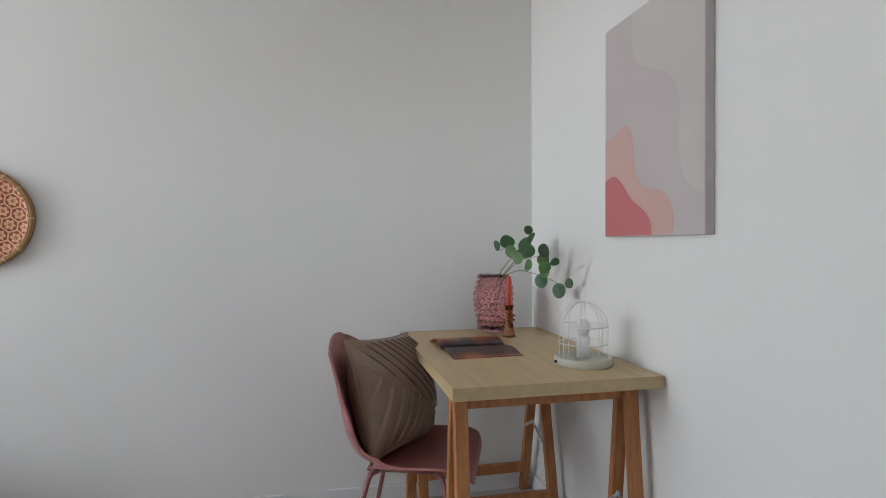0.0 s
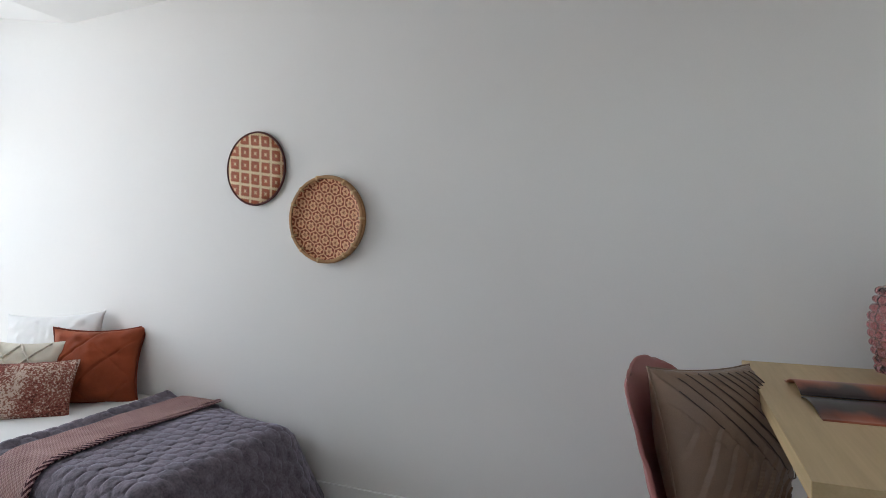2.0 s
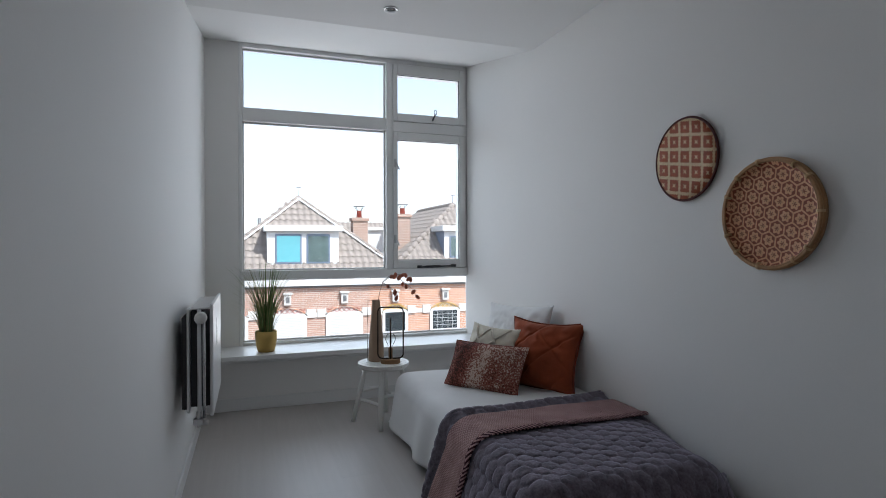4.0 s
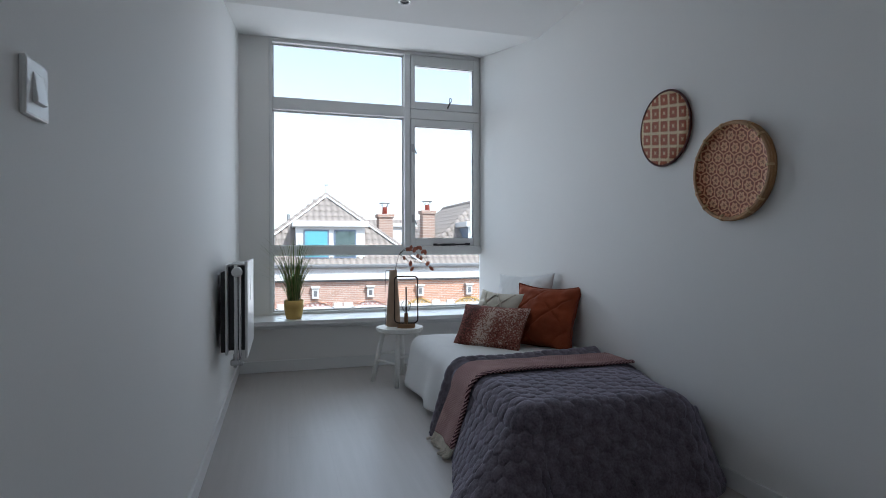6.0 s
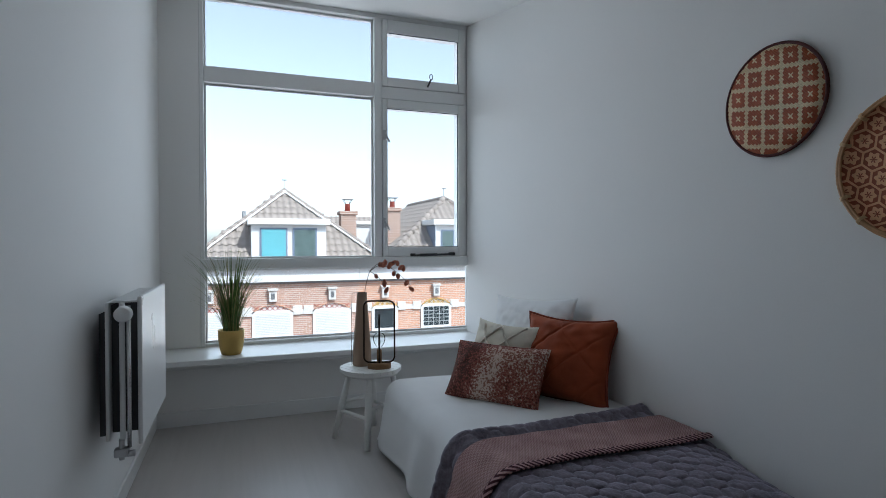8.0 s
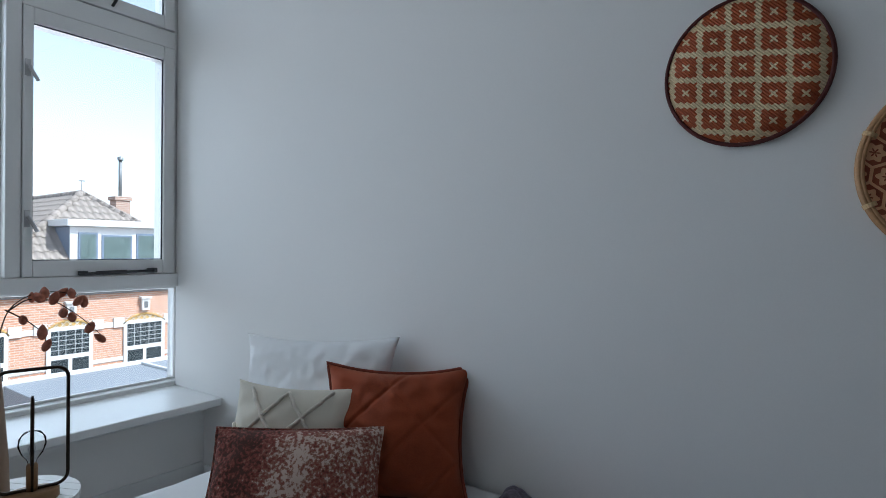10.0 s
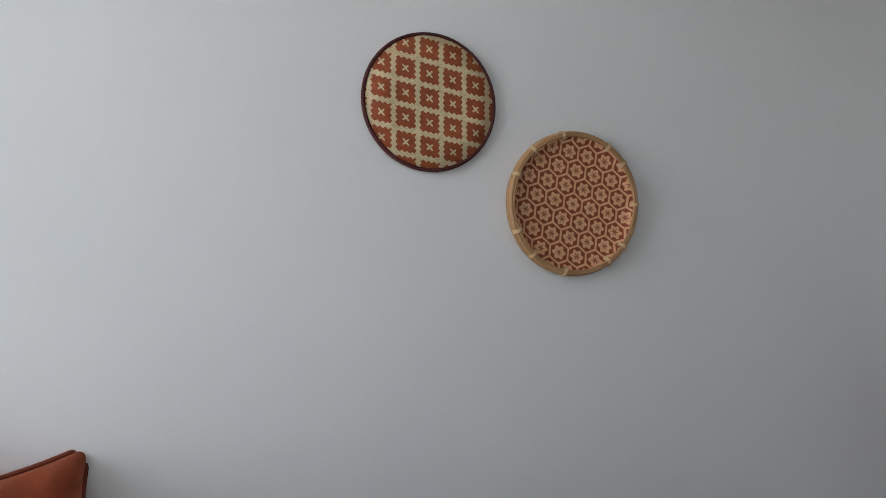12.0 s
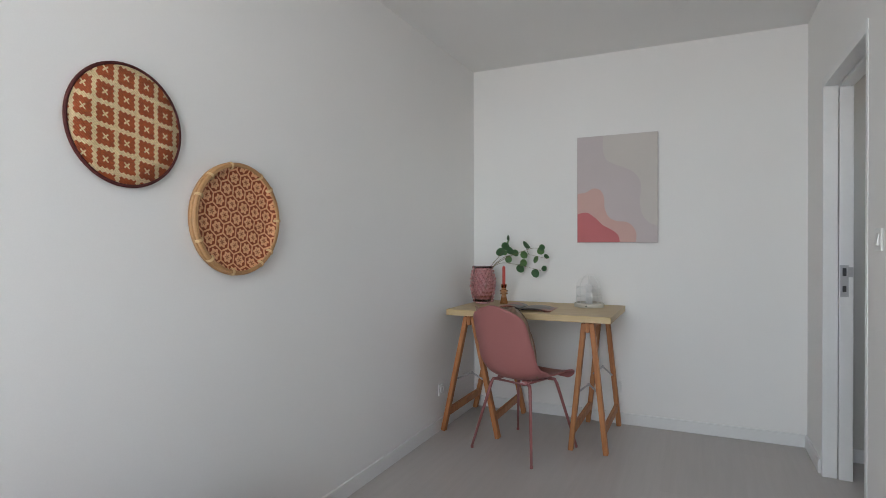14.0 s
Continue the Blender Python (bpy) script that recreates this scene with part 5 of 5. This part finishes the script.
def facade(y0, y1, mat, windows, label):
    h = thing("row_house_front", label, "house", pose(FCX, 0, 0), "houses across the street")
    part("wall", bx(-0.35, 0.0, y0, y1, -7.0, -0.22, 0), mat, h)
    part("fascia", bx(-0.3, 0.16, y0, y1, -0.215, 0.20, 0.01), OUTW, h, "white painted timber fascia")
    part("gutter", bx(-0.3, 0.30, y0, y1, 0.203, 0.33, 0.03), ZINC, h, "dull zinc gutter")
    # dark strip drawn for the shade under the fascia
    part("fascia_shade", bx(-0.1, 0.07, y0, y1, -0.285, -0.219, 0.01), ZINC, h)
    part("stone_band", bx(0.0, 0.025, y0, y1, -2.32, -2.20, 0.005), STONE, h)
    part("stone_band", bx(0.0, 0.025, y0, y1, -1.30, -1.14, 0.005), STONE, h)
    for yc, hw, style in windows:
        # arch of upright bricks, tiled panel, key stone, window
        rise = 0.26
        rad = (hw * hw + rise * rise) / (2 * rise)
        zc = -0.95 - rad
        ang = math.asin(min(1.0, (hw + 0.02) / rad))

        def ring(r0, r1, x0, x1, n=14, a=ang):
            b = bmesh.new()
            for i in range(n):
                a0, a1 = -a + 2 * a * i / n + 0.0012, -a + 2 * a * (i + 1) / n - 0.0012
                vs = [b.verts.new((x, yc + r * math.sin(t), zc + r * math.cos(t))) for x in (x0, x1) for r, t in ((r0, a0), (r1, a0), (r1, a1), (r0, a1))]
                for q in ((0, 1, 2, 3), (7, 6, 5, 4), (0, 4, 5, 1), (1, 5, 6, 2), (2, 6, 7, 3), (3, 7, 4, 0)):
                    b.faces.new([vs[k] for k in q])
            return b
        w = part("window", bx(0.004, 0.05, yc - hw, yc + hw, -3.35, -1.16, 0.004), OUTW, h)
        glass = {"blind": BLIND, "lead": DARKWIN, "dark": DARKWIN}[style]
        part("upper_pane", bx(0.03, 0.054, yc - hw + 0.1, yc + hw - 0.1, -1.92, -1.25, 0), glass, w)
        for sgn in (-1, 1):
            part("lower_pane", bx(0.03, 0.054, yc + sgn * (hw / 2 - 0.03) - hw / 2 + 0.08, yc + sgn * (hw / 2 - 0.03) + hw / 2 - 0.08, -3.25, -2.05, 0), glass if style == "blind" else DARKWIN, w)
        if style == "blind":
            part("blind_slats", join(*[bx(0.054, 0.060, yc - hw + 0.1, yc + hw - 0.1, -1.90 + i * 0.055, -1.875 + i * 0.055, 0) for i in range(12)]), OUTW, w)
        if style == "lead":
            bars = [bx(0.054, 0.062, yc - hw + 0.1, yc + hw - 0.1, z - 0.008, z + 0.008, 0) for z in (-1.78, -1.65, -1.52, -1.39)]
            bars += [bx(0.054, 0.062, y - 0.008, y + 0.008, -1.92, -1.25, 0) for y in (yc - hw * 0.5, yc - hw * 0.2, yc + hw * 0.2, yc + hw * 0.5)]
            part("leading", join(*bars), LEADS, w)
        part("arch", ring(rad + 0.01, rad + 0.27, 0.0, 0.018, 18), mat, h)
        seg = bmesh.new()
        vs = [seg.verts.new((0.012, yc + rad * math.sin(t), zc + rad * math.cos(t))) for t in (-ang + 2 * ang * i / 14 for i in range(15))] + [seg.verts.new((0.012, yc + hw, -1.17)), seg.verts.new((0.012, yc - hw, -1.17))]
        seg.faces.new(vs)
        part("arch_panel", seg, OCHRE if style != "blind" else STONE, h)
        part("arch_lattice", join(*[bar((0.018, yc + k * 0.17 - 0.08, -1.165), (0.018, yc + k * 0.17 + 0.08, -1.165 + 0.17), 0.03, 0.015, 0) for k in range(-int(hw / 0.17), int(hw / 0.17) + 1)],
                                 *[bar((0.018, yc + k * 0.17 + 0.08, -1.165), (0.018, yc + k * 0.17 - 0.08, -1.165 + 0.17), 0.03, 0.015, 0) for k in range(-int(hw / 0.17), int(hw / 0.17) + 1)]), RED if style == "blind" else STONE, h)
        part("arch_rim", ring(rad - 0.03, rad + 0.012, 0.0, 0.05, 18), OCHRE if style != "blind" else BRB, h)
        key = part("key_stone", bx(0.0, 0.13, yc - 0.12, yc + 0.12, -0.86, -0.50, 0.015), STONE, h, "white key stone")
        part("key_cap", bx(0.0, 0.17, yc - 0.16, yc + 0.16, -0.50, -0.43, 0.01), STONE, key)
        part("key_panel", bx(0.13, 0.136, yc - 0.06, yc + 0.06, -0.78, -0.58, 0.002), ZINC, key)
        for sgn in (-1, 1):
            part("springer_stone", bx(0.0, 0.05, yc + sgn * (hw + 0.14) - 0.15, yc + sgn * (hw + 0.14) + 0.15, -1.32, -1.02, 0.01), STONE, h)
    return h


facade(-9.0, 4.72, BRA, [(-5.7, 0.64, "blind"), (-3.8, 0.64, "blind"), (-1.9, 0.64, "blind"), (0.0, 0.64, "blind"), (1.9, 0.64, "blind"), (3.82, 0.64, "blind")], "brown-red brick row house with arched white windows and key stones")
facade(4.722, 20.0, BRB, [(5.65, 0.47, "dark"), (7.55, 0.58, "lead"), (9.60, 0.62, "lead"), (11.5, 0.62, "lead"), (13.4, 0.62, "lead"), (15.3, 0.62, "dark")], "orange-red brick row house with arched leaded windows")

# one curved roof tile, shared by all
def tile_fn(u, v):
    return ((u - 0.5) * 0.25, (v - 0.5) * 0.40, 0.022 * math.sin(2 * math.pi * u) + 0.028 * (1 - v))


tile_mesh = as_mesh(surface(tile_fn, 6, 1), "roof_tile", TILE)


def roof_face(owner, a, b, c, d=None):
    """A roof face with eave a-b and top c (or d-c), under rows of tiles."""
    a, b, c = Vector(a), Vector(b), Vector(c)
    d = Vector(d) if d else None
    poly = [a, b, c] + ([d] if d else [])
    bm = bmesh.new()
    bm.faces.new([bm.verts.new(p) for p in poly])
    under = part("roof_boarding", bm, TILE, owner)
    x = (b - a).normalized()
    nrm = (b - a).cross(c - a).normalized()
    if nrm.z < 0:
        nrm = -nrm
    y = nrm.cross(x)
    flat = [((p - a).dot(x), (p - a).dot(y)) for p in poly]
    top = max(p[1] for p in flat)
    rot = Matrix((x, y, nrm)).transposed().to_4x4()

    def inside(u, v):
        k = len(flat)
        return all((flat[(i + 1) % k][0] - flat[i][0]) * (v - flat[i][1]) - (flat[(i + 1) % k][1] - flat[i][1]) * (u - flat[i][0]) > -0.06 for i in range(k))
    v = 0.16
    lo, hi = min(p[0] for p in flat), max(p[0] for p in flat)
    while v < top:
        u = lo + 0.11
        while u < hi:
            if inside(u, v):
                ob = new("roof_tile", tile_mesh)
                ob.parent = under
                m = rot.copy()
                m.translation = a + x * u + y * v + nrm * 0.04
                ob.matrix_basis = m
            u += 0.235
        v += 0.33
    return under


def ridge_caps(owner, p, q, pointed=True):
    p, q = Vector(p), Vector(q)
    n = max(2, int((q - p).length / 0.36))
    for i in range(n):
        a, b = p.lerp(q, i / n), p.lerp(q, (i + 1.08) / n)
        part("ridge_tile", tube([a, b], [0.135, 0.115], 10), TILE, owner)
    if pointed and abs(q.y - p.y) > 0.1:
        lift = Vector((0.075, math.copysign(0.13, q.y - p.y), 0.08))
        random.seed(17)
        line = [p.lerp(q, i / 40) + lift + Vector((0, 0, random.uniform(-0.012, 0.012))) for i in range(40)]
        part("mortar_line", tube(line, 0.034, 8), LIME, owner, "white mortar line")


def hip_roof(yc, half, apex_x, apex_z, label, deep=3.2):
    r = thing("tiled_roof", label, "roof", pose(0, 0, 0), "tiled roofs")
    ex, ez = FCX - 0.12, 0.30
    a, b, c = (ex, yc - half, ez), (ex, yc + half, ez), (apex_x, yc, apex_z)
    roof_face(r, a, b, c)
    roof_face(r, (apex_x - deep, yc - half, ez), a, c, (apex_x - deep, yc, apex_z))
    roof_face(r, b, (apex_x - deep, yc + half, ez), (apex_x - deep, yc, apex_z), c)
    ridge_caps(r, a, c, deep < 4)
    ridge_caps(r, b, c, deep < 4)
    ridge_caps(r, c, (apex_x - deep, yc, apex_z))
    part("finial", tube([(apex_x, yc, apex_z + 0.05), (apex_x, yc, apex_z + 0.45)], 0.012, 6), ZINC, r)
    part("finial_vane", bx(apex_x - 0.01, apex_x + 0.01, yc - 0.08, yc + 0.1, apex_z + 0.42, apex_z + 0.46, 0.004), ZINC, r)
    return r


hip_roof(2.50, 3.35, -22.3, 3.00, "hipped roof of weathered grey-brown pantiles with white mortar")
hip_roof(9.05, 3.5, -22.5, 2.90, "hipped roof of weathered grey-brown pantiles with a dormer", 5.2)


def dormer(x0, x1, y0, y1, z0, z1, panes, label, cheek):
    d = thing("roof_dormer", label, "dormer", pose(0, 0, 0), "roof dormers")
    part("body", bx(x0, x1 - 0.03, y0, y1, z0, z1 - 0.14, 0.01), cheek, d)
    part("front", bx(x1 - 0.028, x1, y0, y1, z0, z1 - 0.14, 0.006), OUTW, d)
    part("roof_edge", bx(x0, x1 + 0.16, y0 - 0.12, y1 + 0.12, z1 - 0.138, z1 + 0.06, 0.012), OUTW, d, "white flat roof edge")
    for p0, p1, q0, q1, mat in panes:
        w = part("window", bx(x1 + 0.002, x1 + 0.03, p0 - 0.06, p1 + 0.06, q0 - 0.06, q1 + 0.06, 0.008), BLUEGREY, d)
        part("pane", bx(x1 + 0.03, x1 + 0.036, p0, p1, q0, q1, 0), mat, w)
    return d


dormer(-22.0, -19.60, 1.26, 3.68, 0.30, 1.80, [(1.58, 2.34, 0.60, 1.50, BLUEBLIND), (2.63, 3.31, 0.60, 1.50, CURTAIN)], "white timber dormer with two windows, one with a blue blind", OUTW)
# this dormer's blue-grey cheek colour takes in the shade on its side
dormer(-22.2, -19.80, 7.72, 11.2, 0.40, 1.85, [(7.99, 8.40, 0.75, 1.47, CURTAIN), (8.63, 9.39, 0.75, 1.41, CURTAIN), (9.64, 10.2, 0.75, 1.47, CURTAIN)], "white timber dormer with three curtained windows", BLUEGREY)
box = thing("roof_box", "white rendered box of a roof extension between the roofs", "roof extension", pose(0, 0, 0))
part("body", bx(-24.2, -22.6, 5.15, 6.25, 0.2, 1.78, 0.01), OUTW, box)
part("edge", bx(-24.2, -22.5, 5.05, 6.35, 1.782, 1.92, 0.01), OUTW, box)


def chimney(x, y, z0, z1, w, pipe, label):
    c = thing("chimney", label, "chimney", pose(x, y, z0), "chimneys")
    h = z1 - z0
    part("stack", bx(-w / 2, w / 2, -w / 2, w / 2, 0, h - 0.14, 0.01), CHIM, c)
    part("corbel", bx(-w / 2 - 0.05, w / 2 + 0.05, -w / 2 - 0.05, w / 2 + 0.05, h - 0.138, h, 0.01), CHIM, c)
    if pipe < 0.8:
        p = part("pot", lathe([(0, h), (0.11, h), (0.095, h + pipe * 0.6), (0.1, h + pipe * 0.62), (0.08, h + pipe * 0.62), (0, h + pipe * 0.55)], 16), RED, c, "red clay pot")
        part("cap", join(bx(-0.2, 0.2, -0.2, 0.2, h + pipe * 0.95, h + pipe, 0.008), *[tube([(0.07 * sx, 0.07 * sy, h + pipe * 0.6), (0.15 * sx, 0.15 * sy, h + pipe * 0.96)], 0.012, 6) for sx in (-1, 1) for sy in (-1, 1)]), ZINC, p)
    else:
        p = part("flue", tube([(0, 0, h), (0, 0, h + pipe)], 0.06, 12), ZINC, c, "tall zinc flue pipe")
        part("cap", lathe([(0.1, h + pipe), (0.1, h + pipe + 0.1), (0, h + pipe + 0.16)], 14), ZINC, p)
    return c


chimney(-21.6, 4.78, 0.4, 2.25, 0.58, 0.46, "brown-red brick chimney with a red clay pot")
chimney(-21.6, 6.55, 0.4, 2.42, 0.52, 0.40, "brown-red brick chimney with a red clay pot")
chimney(-23.2, 10.60, 0.8, 2.95, 0.50, 1.35, "brick chimney with a tall zinc flue pipe")
far = thing("rear_roof", "low tiled roof of the houses behind", "roof", pose(0, 0, 0), "tiled roofs")
roof_face(far, (-26.2, 2.5, 0.6), (-26.2, 8.6, 0.6), (-27.8, 8.6, 2.28), (-27.8, 2.5, 2.28))
vent = thing("roof_vent", "dark slim roof vent pipe", "vent pipe", pose(0, 0, 0))
part("pipe", tube([(-22.6, 1.05, 1.0), (-22.6, 1.05, 2.25)], 0.07, 10), ZINC, vent)

# flat zinc roof of the neighbour's front extension, below the window
ext_roof = thing("flat_roof", "pale zinc flat roof with a light edge trim, below the window", "roof", pose(0, 0, 0))
part("deck", bx(-8.06, -4.68, 2.85, 9.0, -0.42, -0.20, 0.01), plain("pale weathered zinc sheet", (0.26, 0.275, 0.30), 0.55, 0.2, var=0.12, big=1.2, fine=25, rel=0.1), ext_roof)
for y in (4.1, 5.7):
    part("standing_seam", bx(-8.04, -4.70, y, y + 0.03, -0.199, -0.172, 0.005), OUTW, ext_roof)
part("edge_trim", bx(-8.12, -8.062, 2.83, 9.0, -0.45, -0.165, 0.006), OUTW, ext_roof, "light painted edge trim")
